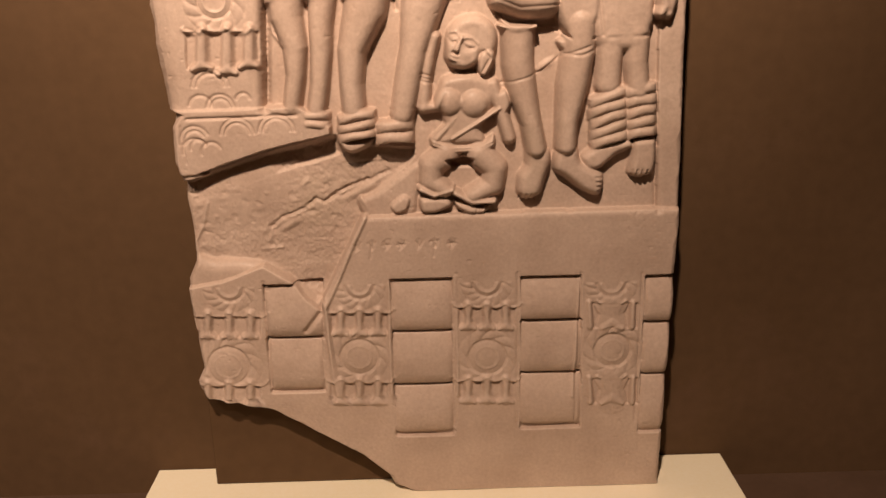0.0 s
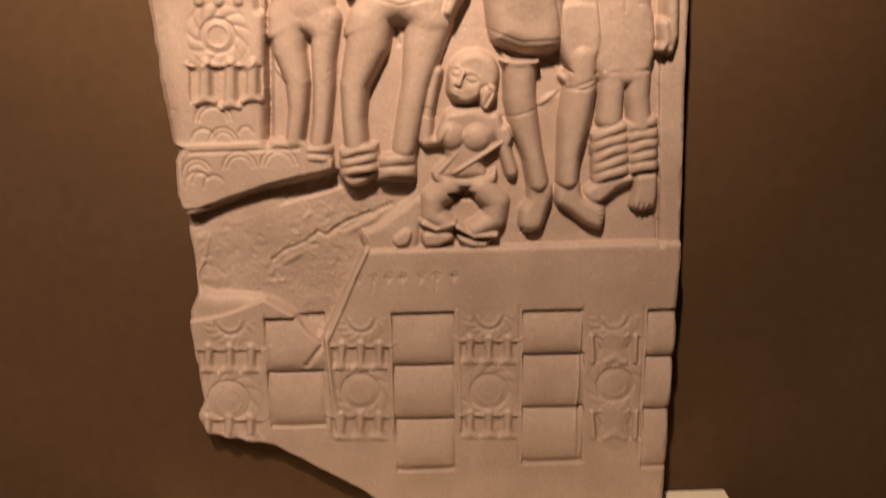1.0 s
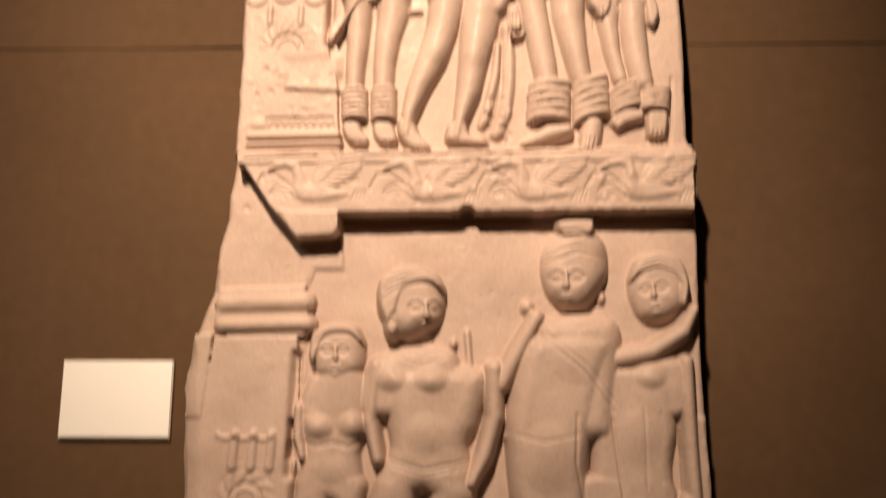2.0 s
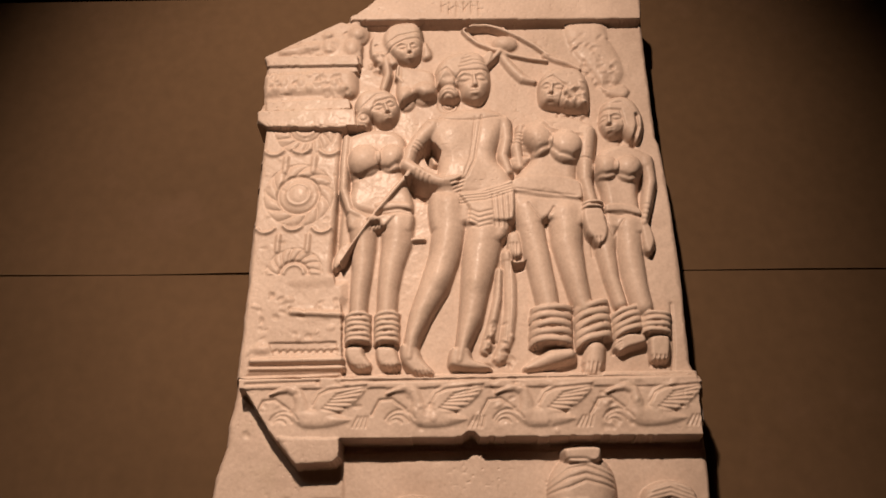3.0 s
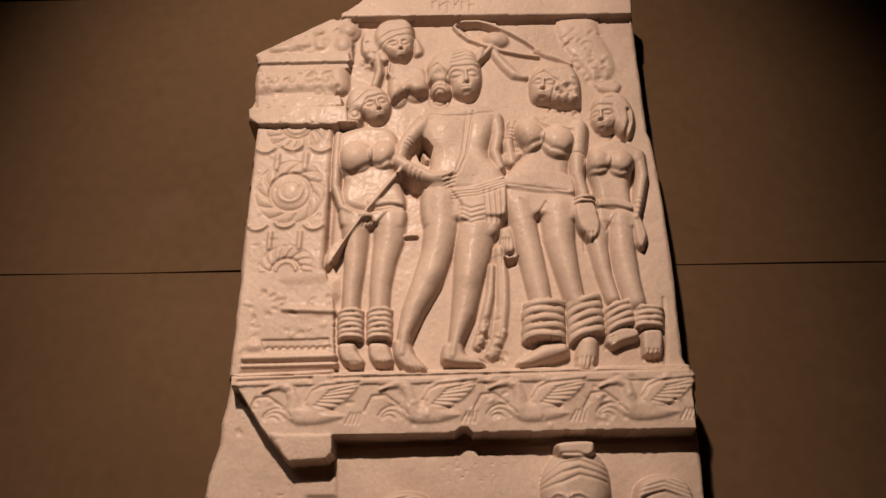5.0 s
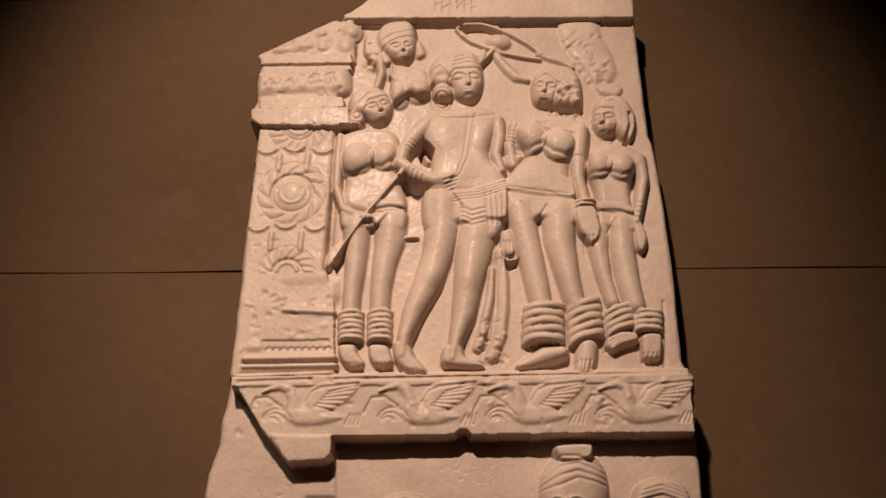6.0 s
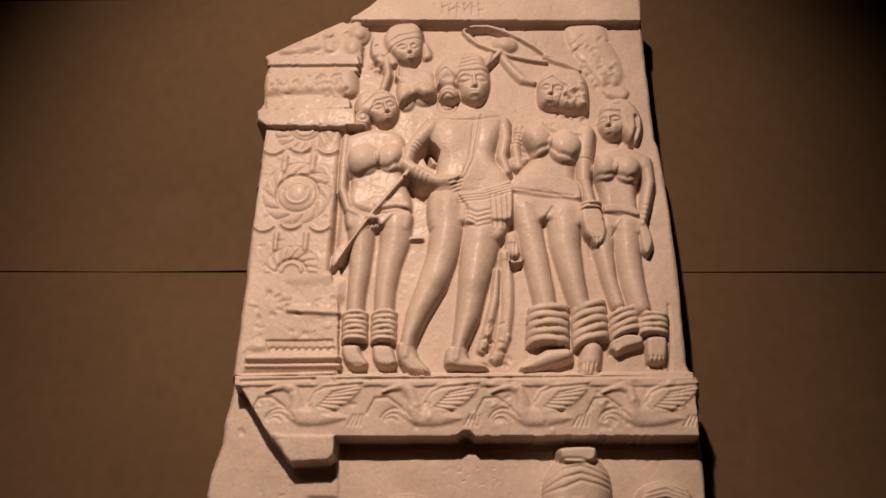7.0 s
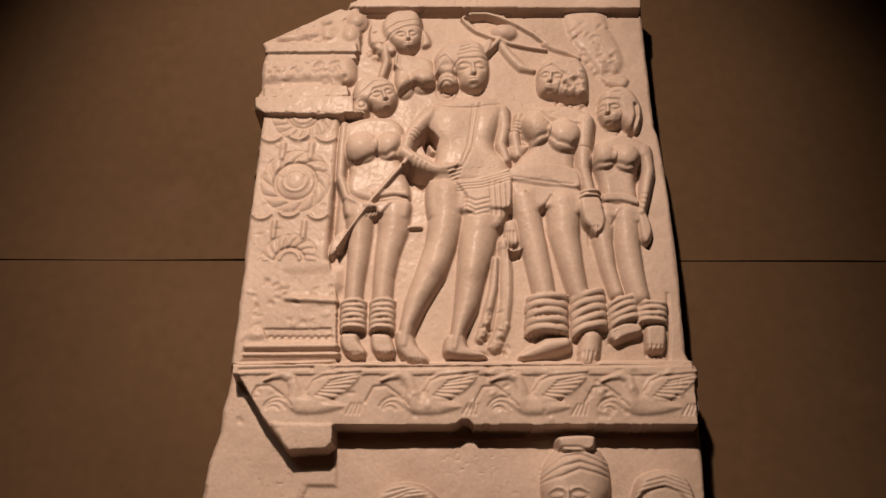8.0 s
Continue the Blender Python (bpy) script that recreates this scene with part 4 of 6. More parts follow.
groove(0.004, 0.005, (0.234, 2.033), (0.282, 2.044), (0.324, 2.061), (0.393, 2.045))
groove(0.004, 0.005, (0.234, 2.044), (0.282, 2.067), (0.325, 2.078), (0.394, 2.059))
groove(0.004, 0.005, (0.234, 2.056), (0.283, 2.09), (0.326, 2.096), (0.395, 2.073))
groove(0.004, 0.005, (0.235, 2.067), (0.284, 2.113), (0.326, 2.113), (0.395, 2.087))
swell(0.016, 0.385, 1.948, 0.014, 0.022)
form(MID, 0.058, 0.056, (0.21, 1.861), (0.246, 1.9), (0.365, 1.91), (0.417, 1.89), (0.434, 1.835), (0.414, 1.676), (0.384, 1.586), (0.137, 1.584), (0.172, 1.674), (0.199, 1.753))
swell(0.006, 0.316, 1.792, 0.084, 0.068)
limb(MID, 0.052, (0.217, 1.894, 0.025), (0.174, 1.819, 0.028), (0.127, 1.726, 0.027))
swell(0.02, 0.196, 1.924, 0.022, 0.025)
form(MID, 0.045, 0.048, (0.451, 1.974), (0.472, 2.045), (0.53, 2.067), (0.588, 2.048), (0.609, 1.982), (0.587, 1.919), (0.532, 1.884), (0.477, 1.897))
face(0.512, 1.960, 0.051, 8, -0.4)
swell(0.008, 0.589, 1.956, 0.014, 0.042)
limb(MID, 0.05, (0.424, 1.794, 0.032), (0.503, 1.81, 0.028), (0.585, 1.862, 0.026), (0.614, 1.917, 0.018))
form(MID, 0.04, 0.03, (0.429, 1.65), (0.442, 1.768), (0.513, 1.796), (0.588, 1.789), (0.59, 1.652))
swell(0.01, 0.497, 1.751, 0.043, 0.036)
limb(MID, 0.014, (0.043, 1.861, 0.009), (0.049, 1.779, 0.009), (0.042, 1.699, 0.009))
form(MID, 0.067, 0.022, (-0.187, 1.930), (-0.183, 1.994), (-0.137, 2.028), (-0.079, 2.031), (-0.029, 2.004), (-0.010, 1.958), (-0.055, 1.972), (-0.108, 1.960), (-0.128, 1.900), (-0.162, 1.872))
form(MID, 0.062, 0.022, (-0.170, 1.905), (-0.132, 1.908), (-0.118, 1.868), (-0.138, 1.836), (-0.166, 1.852))
ring(-0.144, 1.868, 0.016, 0.004, -0.005)
for k in range(5):
    groove(0.003, 0.003, (-0.178 + 0.006 * k, 1.925 + 0.018 * k), (-0.115 + 0.008 * k, 1.975 + 0.010 * k), (-0.030 - 0.010 * k, 1.985 + 0.008 * k))
groove(0.004, 0.004, (-0.150, 1.820), (-0.070, 1.792), (0.005, 1.818))
groove(0.003, 0.003, (-0.155, 1.806), (-0.070, 1.776), (0.012, 1.804))
form(MID, 0.056, 0.018, (-0.359, 1.805), (-0.348, 1.862), (-0.291, 1.886), (-0.234, 1.872), (-0.213, 1.822), (-0.255, 1.846), (-0.308, 1.840), (-0.330, 1.785), (-0.350, 1.775))
for k in range(4):
    groove(0.003, 0.003, (-0.350 + 0.006 * k, 1.815 + 0.014 * k), (-0.295, 1.852 + 0.008 * k), (-0.230 - 0.006 * k, 1.850 + 0.007 * k))
form(MID, 0.051, 0.018, (0.451, 1.985), (0.472, 2.047), (0.530, 2.069), (0.588, 2.050), (0.610, 1.985), (0.598, 1.925), (0.574, 1.930), (0.572, 1.985), (0.530, 2.012), (0.480, 1.998))
for k in range(4):
    groove(0.003, 0.003, (0.460 + 0.006 * k, 2.005 + 0.012 * k), (0.530, 2.022 + 0.011 * k), (0.600 - 0.006 * k, 1.998 + 0.012 * k))
groove(0.004, 0.004, (0.245, 1.890), (0.315, 1.868), (0.400, 1.890))
groove(0.004, 0.004, (0.225, 1.850), (0.330, 1.760), (0.405, 1.660))
groove(0.003, 0.003, (0.240, 1.855), (0.345, 1.768), (0.412, 1.680))
plate(-0.022, 0.02, (-0.638, 2.3), (-0.569, 2.331), (-0.443, 2.301), (-0.288, 2.196), (-0.278, 2.025), (-0.647, 2.023), cut=True)
plate(-0.038, 0.012, (-0.292, 2.188), (0.659, 2.195), (0.657, 2.153), (0.416, 2.152), (0.272, 2.151), (0.235, 2.147), (-0.29, 2.141), cut=True)

# swan band and corbel
plate(BAND, 0.006, (-0.559, 2.318), (0.626, 2.331), (0.625, 2.17), (0.414, 2.169), (0.266, 2.168), (0.064, 2.166), (0.053, 2.18), (0.036, 2.18), (0.021, 2.166), (-0.285, 2.163), (-0.285, 2.118), (-0.311, 2.104), (-0.395, 2.098), (-0.467, 2.183))
plate(0.035, 0.008, (-0.445, 2.17), (-0.288, 2.168), (-0.285, 2.12), (-0.301, 2.104), (-0.393, 2.099))
plate(0.036, 0.006, (-0.558, 2.323), (0.624, 2.332), (0.622, 2.299), (-0.555, 2.292))
groove(0.005, 0.012, (-0.536, 2.324), (-0.29, 2.337))
groove(0.004, 0.006, (-0.537, 2.306), (-0.347, 2.313))
groove(0.004, 0.008, (-0.288, 2.312), (0.624, 2.327))
limb(BAND, 0.009, (-0.387, 2.225, 0.022), (-0.39, 2.257, 0.015), (-0.401, 2.284, 0.012), (-0.425, 2.293, 0.01), (-0.45, 2.287, 0.007), (-0.47, 2.278, 0.004), p=1.8)
form(BAND, 0.008, 0.015, (-0.361, 2.249), (-0.354, 2.279), (-0.329, 2.3), (-0.28, 2.308), (-0.222, 2.312), (-0.232, 2.279), (-0.26, 2.25), (-0.296, 2.229), (-0.336, 2.22))
form(BAND, 0.008, 0.017, (-0.408, 2.228), (-0.363, 2.24), (-0.304, 2.226), (-0.26, 2.212), (-0.317, 2.194), (-0.383, 2.194))
groove(0.004, 0.006, (-0.358, 2.252), (-0.345, 2.278), (-0.32, 2.29), (-0.224, 2.3))
groove(0.003, 0.005, (-0.334, 2.24), (-0.287, 2.228))
groove(0.003, 0.005, (-0.327, 2.247), (-0.275, 2.242))
groove(0.003, 0.005, (-0.32, 2.255), (-0.263, 2.255))
groove(0.003, 0.005, (-0.314, 2.262), (-0.25, 2.268))
groove(0.003, 0.005, (-0.307, 2.27), (-0.238, 2.282))
groove(0.003, 0.005, (-0.3, 2.277), (-0.225, 2.295))
groove(0.004, 0.006, (-0.506, 2.225), (-0.489, 2.263), (-0.458, 2.266), (-0.42, 2.24))
ring(-0.443, 2.196, 0.017, 0.004, -0.004, 20, 160)
ring(-0.437, 2.196, 0.028, 0.004, -0.004, 20, 160)
ring(-0.431, 2.196, 0.039, 0.004, -0.004, 20, 160)
groove(0.003, 0.004, (-0.256, 2.194), (-0.243, 2.22))
groove(0.003, 0.004, (-0.245, 2.194), (-0.235, 2.22))
groove(0.003, 0.004, (-0.234, 2.194), (-0.226, 2.22))
groove(0.003, 0.004, (-0.222, 2.194), (-0.218, 2.22))
limb(BAND, 0.009, (-0.09, 2.226, 0.022), (-0.091, 2.258, 0.014), (-0.1, 2.285, 0.012), (-0.124, 2.294, 0.01), (-0.15, 2.288, 0.007), (-0.17, 2.279, 0.004), p=1.8)
form(BAND, 0.008, 0.014, (-0.062, 2.25), (-0.054, 2.28), (-0.028, 2.301), (0.021, 2.309), (0.079, 2.313), (0.068, 2.28), (0.039, 2.251), (0.001, 2.23), (-0.039, 2.221))
form(BAND, 0.008, 0.017, (-0.111, 2.23), (-0.065, 2.241), (-0.007, 2.227), (0.036, 2.213), (-0.021, 2.195), (-0.087, 2.195))
groove(0.004, 0.006, (-0.059, 2.253), (-0.045, 2.279), (-0.019, 2.291), (0.076, 2.301))
groove(0.003, 0.005, (-0.036, 2.241), (0.01, 2.23))
groove(0.003, 0.005, (-0.029, 2.248), (0.023, 2.243))
groove(0.003, 0.005, (-0.022, 2.256), (0.036, 2.256))
groove(0.003, 0.005, (-0.015, 2.263), (0.049, 2.269))
groove(0.003, 0.005, (-0.008, 2.271), (0.062, 2.283))
groove(0.003, 0.005, (-0, 2.278), (0.075, 2.296))
groove(0.004, 0.006, (-0.208, 2.226), (-0.189, 2.264), (-0.158, 2.267), (-0.122, 2.241))
ring(-0.147, 2.197, 0.017, 0.004, -0.004, 20, 160)
ring(-0.141, 2.197, 0.028, 0.003, -0.004, 20, 160)
ring(-0.135, 2.197, 0.041, 0.004, -0.004, 20, 160)
groove(0.003, 0.004, (0.038, 2.195), (0.053, 2.221))
groove(0.003, 0.004, (0.05, 2.195), (0.061, 2.221))
groove(0.003, 0.004, (0.061, 2.195), (0.07, 2.221))
groove(0.003, 0.004, (0.073, 2.195), (0.078, 2.221))
limb(BAND, 0.009, (0.185, 2.227, 0.022), (0.186, 2.259, 0.015), (0.179, 2.286, 0.012), (0.156, 2.295, 0.01), (0.13, 2.289, 0.007), (0.109, 2.28, 0.004), p=1.8)
form(BAND, 0.008, 0.014, (0.215, 2.251), (0.225, 2.281), (0.252, 2.302), (0.301, 2.309), (0.359, 2.314), (0.346, 2.281), (0.315, 2.252), (0.277, 2.231), (0.237, 2.222))
form(BAND, 0.008, 0.017, (0.166, 2.231), (0.212, 2.243), (0.268, 2.228), (0.31, 2.214), (0.253, 2.196), (0.188, 2.196))
groove(0.004, 0.006, (0.218, 2.254), (0.233, 2.28), (0.26, 2.292), (0.355, 2.302))
groove(0.003, 0.005, (0.24, 2.242), (0.285, 2.231))
groove(0.003, 0.005, (0.248, 2.249), (0.299, 2.244))
groove(0.003, 0.005, (0.255, 2.257), (0.313, 2.257))
groove(0.003, 0.005, (0.263, 2.264), (0.326, 2.27))
groove(0.003, 0.005, (0.27, 2.272), (0.34, 2.284))
groove(0.003, 0.005, (0.278, 2.279), (0.354, 2.297))
groove(0.004, 0.006, (0.069, 2.227), (0.089, 2.265), (0.121, 2.268), (0.155, 2.242))
ring(0.128, 2.198, 0.017, 0.003, -0.004, 20, 160)
ring(0.134, 2.198, 0.029, 0.004, -0.004, 20, 160)
ring(0.139, 2.198, 0.041, 0.004, -0.004, 20, 160)
groove(0.003, 0.004, (0.312, 2.196), (0.328, 2.222))
groove(0.003, 0.004, (0.323, 2.196), (0.336, 2.222))
groove(0.003, 0.004, (0.335, 2.196), (0.345, 2.222))
groove(0.003, 0.004, (0.346, 2.196), (0.353, 2.222))
limb(BAND, 0.009, (0.463, 2.228, 0.021), (0.465, 2.26, 0.014), (0.459, 2.287, 0.011), (0.437, 2.296, 0.01), (0.41, 2.29, 0.007), (0.39, 2.281, 0.004), p=1.8)
form(BAND, 0.008, 0.015, (0.494, 2.252), (0.505, 2.282), (0.533, 2.303), (0.582, 2.31), (0.64, 2.315), (0.625, 2.282), (0.594, 2.253), (0.555, 2.232), (0.514, 2.223))
form(BAND, 0.008, 0.017, (0.444, 2.232), (0.49, 2.244), (0.546, 2.229), (0.587, 2.215), (0.529, 2.197), (0.464, 2.197))
groove(0.004, 0.006, (0.497, 2.255), (0.513, 2.281), (0.54, 2.293), (0.636, 2.303))
groove(0.003, 0.005, (0.518, 2.243), (0.563, 2.232))
groove(0.003, 0.005, (0.526, 2.25), (0.577, 2.245))
groove(0.003, 0.005, (0.534, 2.258), (0.591, 2.258))
groove(0.003, 0.005, (0.542, 2.265), (0.605, 2.271))
groove(0.003, 0.005, (0.55, 2.273), (0.619, 2.285))
groove(0.003, 0.005, (0.557, 2.28), (0.634, 2.298))
groove(0.004, 0.006, (0.347, 2.228), (0.369, 2.266), (0.401, 2.269), (0.433, 2.243))
ring(0.404, 2.199, 0.017, 0.003, -0.004, 20, 160)
ring(0.41, 2.199, 0.028, 0.003, -0.004, 20, 160)
ring(0.416, 2.199, 0.041, 0.004, -0.004, 20, 160)
groove(0.003, 0.004, (0.587, 2.197), (0.604, 2.223))
groove(0.003, 0.004, (0.599, 2.197), (0.613, 2.223))
groove(0.003, 0.004, (0.61, 2.197), (0.621, 2.223))
groove(0.003, 0.004, (0.621, 2.197), (0.63, 2.223))

# upper scene: field, cornice and pilaster
plate(UP, 0.01, (-0.382, 3.522), (0.618, 3.516), (0.635, 2.35), (-0.559, 2.338), (-0.573, 3.126), (-0.341, 3.126), (-0.289, 3.465), cut=True)
plate(0.008, 0.008, (-0.4, 3.719), (0.611, 3.711), (0.589, 3.486), (-0.288, 3.496), (-0.323, 3.496))
plate(0, 0.02, (-0.289, 3.516), (-0.377, 3.472), (-0.499, 3.428), (-0.586, 3.367), (-0.569, 3.337), (-0.281, 3.336))
plate(0.014, 0.004, (-0.586, 3.357), (-0.295, 3.36), (-0.286, 3.321), (-0.575, 3.322))
plate(0.004, 0.005, (-0.571, 3.33), (-0.298, 3.333), (-0.289, 3.303), (-0.568, 3.3))
form(UP, 0.03, 0.035, (-0.586, 3.309), (-0.456, 3.317), (-0.312, 3.32), (-0.289, 3.265), (-0.307, 3.215), (-0.448, 3.212), (-0.572, 3.206), (-0.588, 3.258))
plate(0.008, 0.006, (-0.565, 3.199), (-0.312, 3.204), (-0.303, 3.164), (-0.562, 3.16))
plate(0.016, 0.008, (-0.591, 3.159), (-0.291, 3.162), (-0.285, 3.098), (-0.335, 3.094), (-0.554, 3.099), (-0.581, 3.115))
plate(-0.002, 0.008, (-0.559, 3.115), (-0.328, 3.114), (-0.337, 2.651), (-0.324, 2.599), (-0.304, 2.524), (-0.294, 2.341), (-0.565, 2.334), (-0.571, 2.599))
groove(0.012, 0.022, (-0.324, 3.080), (-0.331, 2.64))
limb(PIL, 0.008, (-0.529, 3.38, 0.011), (-0.477, 3.391, 0.018), (-0.425, 3.401, 0.014), p=1.8)
dome(PIL, 0.01, -0.381, 3.404, 0.025, 0.026)
dome(PIL, 0.01, -0.315, 3.4, 0.022, 0.03)
dome(PIL, 0.012, -0.3, 3.451, 0.025, 0.026)
dome(PIL, 0.008, -0.392, 3.441, 0.014, 0.013)
swell(0.003, -0.539, 3.242, 0.015, 0.018)
swell(0.003, -0.515, 3.263, 0.015, 0.019)
swell(0.003, -0.488, 3.242, 0.016, 0.019)
swell(0.003, -0.463, 3.263, 0.016, 0.019)
swell(0.003, -0.436, 3.242, 0.015, 0.019)
swell(0.003, -0.412, 3.262, 0.016, 0.018)
swell(0.003, -0.384, 3.242, 0.016, 0.018)
swell(0.003, -0.36, 3.262, 0.015, 0.019)
swell(0.003, -0.333, 3.241, 0.015, 0.018)
ring(-0.439, 3.105, 0.029, 0.007, 0.005, 180, 360)
ring(-0.439, 3.105, 0.048, 0.005, -0.005, 180, 360)
petals(-0.439, 3.105, 0.051, 0.095, 9, 0.005, 180, 360)
ring(-0.445, 2.878, 0.033, 0.005, 0.006)
dome(PIL, 0.006, -0.445, 2.876, 0.028, 0.031)
ring(-0.445, 2.878, 0.059, 0.006, -0.006)
petals(-0.445, 2.878, 0.064, 0.102, 11, 0.006)
ring(-0.442, 2.629, 0.04, 0.006, -0.006, 0, 180)
ring(-0.442, 2.629, 0.028, 0.005, 0.005, 0, 180)
petals(-0.442, 2.629, 0.043, 0.081, 8, 0.005, 0, 180)
ring(-0.527, 3.042, 0.032, 0.007, 0.008, 205, 335)
ring(-0.447, 3.046, 0.031, 0.007, 0.008, 205, 335)
ring(-0.364, 3.042, 0.032, 0.007, 0.008, 205, 335)
ring(-0.532, 2.787, 0.03, 0.006, 0.008, 205, 335)
ring(-0.455, 2.794, 0.03, 0.006, 0.008, 205, 335)
ring(-0.372, 2.787, 0.03, 0.006, 0.008, 205, 335)
limb(PIL, 0.005, (-0.489, 3.001, 0.007), (-0.49, 2.955, 0.007))
limb(PIL, 0.005, (-0.406, 3.001, 0.007), (-0.408, 2.955, 0.007))
limb(PIL, 0.005, (-0.492, 2.749, 0.006), (-0.493, 2.7, 0.006))
limb(PIL, 0.005, (-0.408, 2.749, 0.006), (-0.409, 2.7, 0.006))
plate(-0.006, 0.05, (-0.453, 2.598), (-0.3, 2.608), (-0.298, 2.564), (-0.32, 2.526), (-0.441, 2.526), cut=True)
limb(PIL, 0.007, (-0.438, 2.517, 0.008), (-0.31, 2.51, 0.008))
plate(-0.008, 0.003, (-0.497, 2.431), (-0.312, 2.434), (-0.31, 2.396), (-0.479, 2.396), cut=True)
ring(-0.473, 2.402, 0.009, 0.004, -0.006, 0, 180)
ring(-0.454, 2.402, 0.009, 0.004, -0.006, 0, 180)
ring(-0.434, 2.402, 0.009, 0.004, -0.006, 0, 180)
ring(-0.414, 2.402, 0.009, 0.004, -0.006, 0, 180)
ring(-0.395, 2.402, 0.009, 0.004, -0.006, 0, 180)
ring(-0.375, 2.402, 0.009, 0.004, -0.006, 0, 180)
ring(-0.355, 2.402, 0.009, 0.004, -0.006, 0, 180)
ring(-0.336, 2.402, 0.009, 0.004, -0.006, 0, 180)
ring(-0.316, 2.403, 0.009, 0.004, -0.006, 0, 180)
limb(PIL, 0.01, (-0.534, 2.378, 0.008), (-0.301, 2.382, 0.008))
limb(PIL, 0.007, (-0.536, 2.357, 0.006), (-0.294, 2.361, 0.006))
groove(0.005, 0.004, (-0.542, 2.364), (-0.293, 2.368))
groove(0.004, 0.005, (-0.543, 2.34), (-0.291, 2.347))
swell(0.006, -0.513, 2.414, 0.033, 0.019)

# upper scene: figures behind
form(UP, 0.012, 0.044, (0.354, 3.479), (0.4, 3.5), (0.471, 3.493), (0.487, 3.424), (0.513, 3.359), (0.522, 3.296), (0.496, 3.256), (0.475, 3.273), (0.453, 3.257), (0.43, 3.299), (0.388, 3.358), (0.36, 3.416))
crumbled((0.364, 3.459), (0.502, 3.253), 34, 41, 0.003)
plate(-0.05, 0.004, (0.47, 3.239), (0.488, 3.249), (0.504, 3.238), (0.496, 3.226), (0.472, 3.225), cut=True)
form(UP, 0.0128, 0.017, (0.449, 3.253), (0.469, 3.241), (0.512, 3.255), (0.536, 3.232), (0.517, 3.204), (0.467, 3.215))
form(UP, 0.0208, 0.0124, (-0.255, 3.439), (-0.232, 3.455), (-0.202, 3.448), (-0.194, 3.386), (-0.169, 3.338), (-0.2, 3.319), (-0.23, 3.332), (-0.257, 3.373))
crumbled((-0.266, 3.41), (-0.198, 3.312), 14, 42)
form(UP, 0.016, 0.0127, (-0.092, 3.423), (-0.072, 3.398), (-0.064, 3.368), (-0.078, 3.355), (-0.095, 3.359))
form(UP, 0.04, 0.0265, (-0.222, 3.422), (-0.209, 3.465), (-0.177, 3.486), (-0.124, 3.489), (-0.099, 3.466), (-0.092, 3.418), (-0.097, 3.367), (-0.113, 3.34), (-0.137, 3.329), (-0.162, 3.339), (-0.186, 3.361), (-0.211, 3.382))
face(-0.135, 3.37468, 0.0433, 6, 0.5)
groove(0.004, 0.004, (-0.204, 3.368), (-0.176, 3.393), (-0.149, 3.41), (-0.1, 3.417))
groove(0.003, 0.003, (-0.208, 3.394), (-0.167, 3.427), (-0.104, 3.439))
form(UP, 0.0272, 0.0209, (-0.167, 3.325), (-0.106, 3.319), (-0.06, 3.302), (-0.046, 3.253), (-0.05, 3.212), (-0.084, 3.198), (-0.111, 3.21), (-0.139, 3.186), (-0.162, 3.18), (-0.173, 3.227), (-0.17, 3.285))
swell(0.0158, -0.086, 3.222, 0.0377, 0.0368, power=0.6)
swell(0.0144, -0.142, 3.203, 0.0291, 0.0366, power=0.6)
limb(UP, 0.0252, (-0.206, 3.348, 0.0157), (-0.198, 3.295, 0.0156), (-0.211, 3.243, 0.0138), p=2.2)
limb(UP, 0.0286, (-0.167, 3.32, 0.007), (-0.17, 3.282, 0.0086), (-0.154, 3.261, 0.0086), p=2)
groove(0.005, 0.006, (-0.191, 3.328), (-0.186, 3.277), (-0.199, 3.228))
limb(UP, 0.0151, (0.036, 3.47, 0.0053), (0.065, 3.481, 0.0062), (0.106, 3.482, 0.0071), (0.153, 3.467, 0.0079), (0.21, 3.435, 0.0079), (0.257, 3.401, 0.007), (0.295, 3.365, 0.0061), p=3)
plate(-0.036, 0.006, (0.047, 3.471), (0.114, 3.473), (0.176, 3.445), (0.113, 3.42), (0.075, 3.439), cut=True)
limb(UP, 0.0151, (0.032, 3.464, 0.0053), (0.05, 3.439, 0.0062), (0.078, 3.414, 0.007), (0.123, 3.391, 0.007), (0.182, 3.368, 0.007), (0.242, 3.352, 0.0069), (0.289, 3.344, 0.006), p=3)
dome(UP, 0.024, 0.162, 3.412, 0.0403, 0.0304, turn=-10)
limb(UP, 0.0252, (0.143, 3.373, 0.0105), (0.111, 3.331, 0.0087), p=3)
limb(UP, 0.0168, (0.144, 3.381, 0.0122), (0.163, 3.346, 0.0156), (0.188, 3.31, 0.0172), (0.213, 3.28, 0.0171), (0.247, 3.266, 0.0103), p=2)
limb(UP, 0.0134, (0.286, 3.366, 0.0104), (0.32, 3.348, 0.0104), (0.354, 3.334, 0.0086), (0.388, 3.312, 0.0069), p=2.2)

# upper scene: attendant with a staff
form(UP, 0.04, 0.029, (-0.298, 3.187), (-0.285, 3.224), (-0.251, 3.24), (-0.203, 3.237), (-0.175, 3.217), (-0.161, 3.176), (-0.165, 3.14), (-0.185, 3.113), (-0.219, 3.11), (-0.243, 3.131), (-0.267, 3.135), (-0.291, 3.147))
form(UP, 0.0352, 0.0153, (-0.29, 3.149), (-0.263, 3.162), (-0.245, 3.131), (-0.249, 3.103), (-0.269, 3.09), (-0.288, 3.104))
face(-0.199, 3.15804, 0.0462, 16, 0.5)
groove(0.004, 0.005, (-0.237, 3.107), (-0.245, 3.147), (-0.23, 3.182), (-0.173, 3.201))
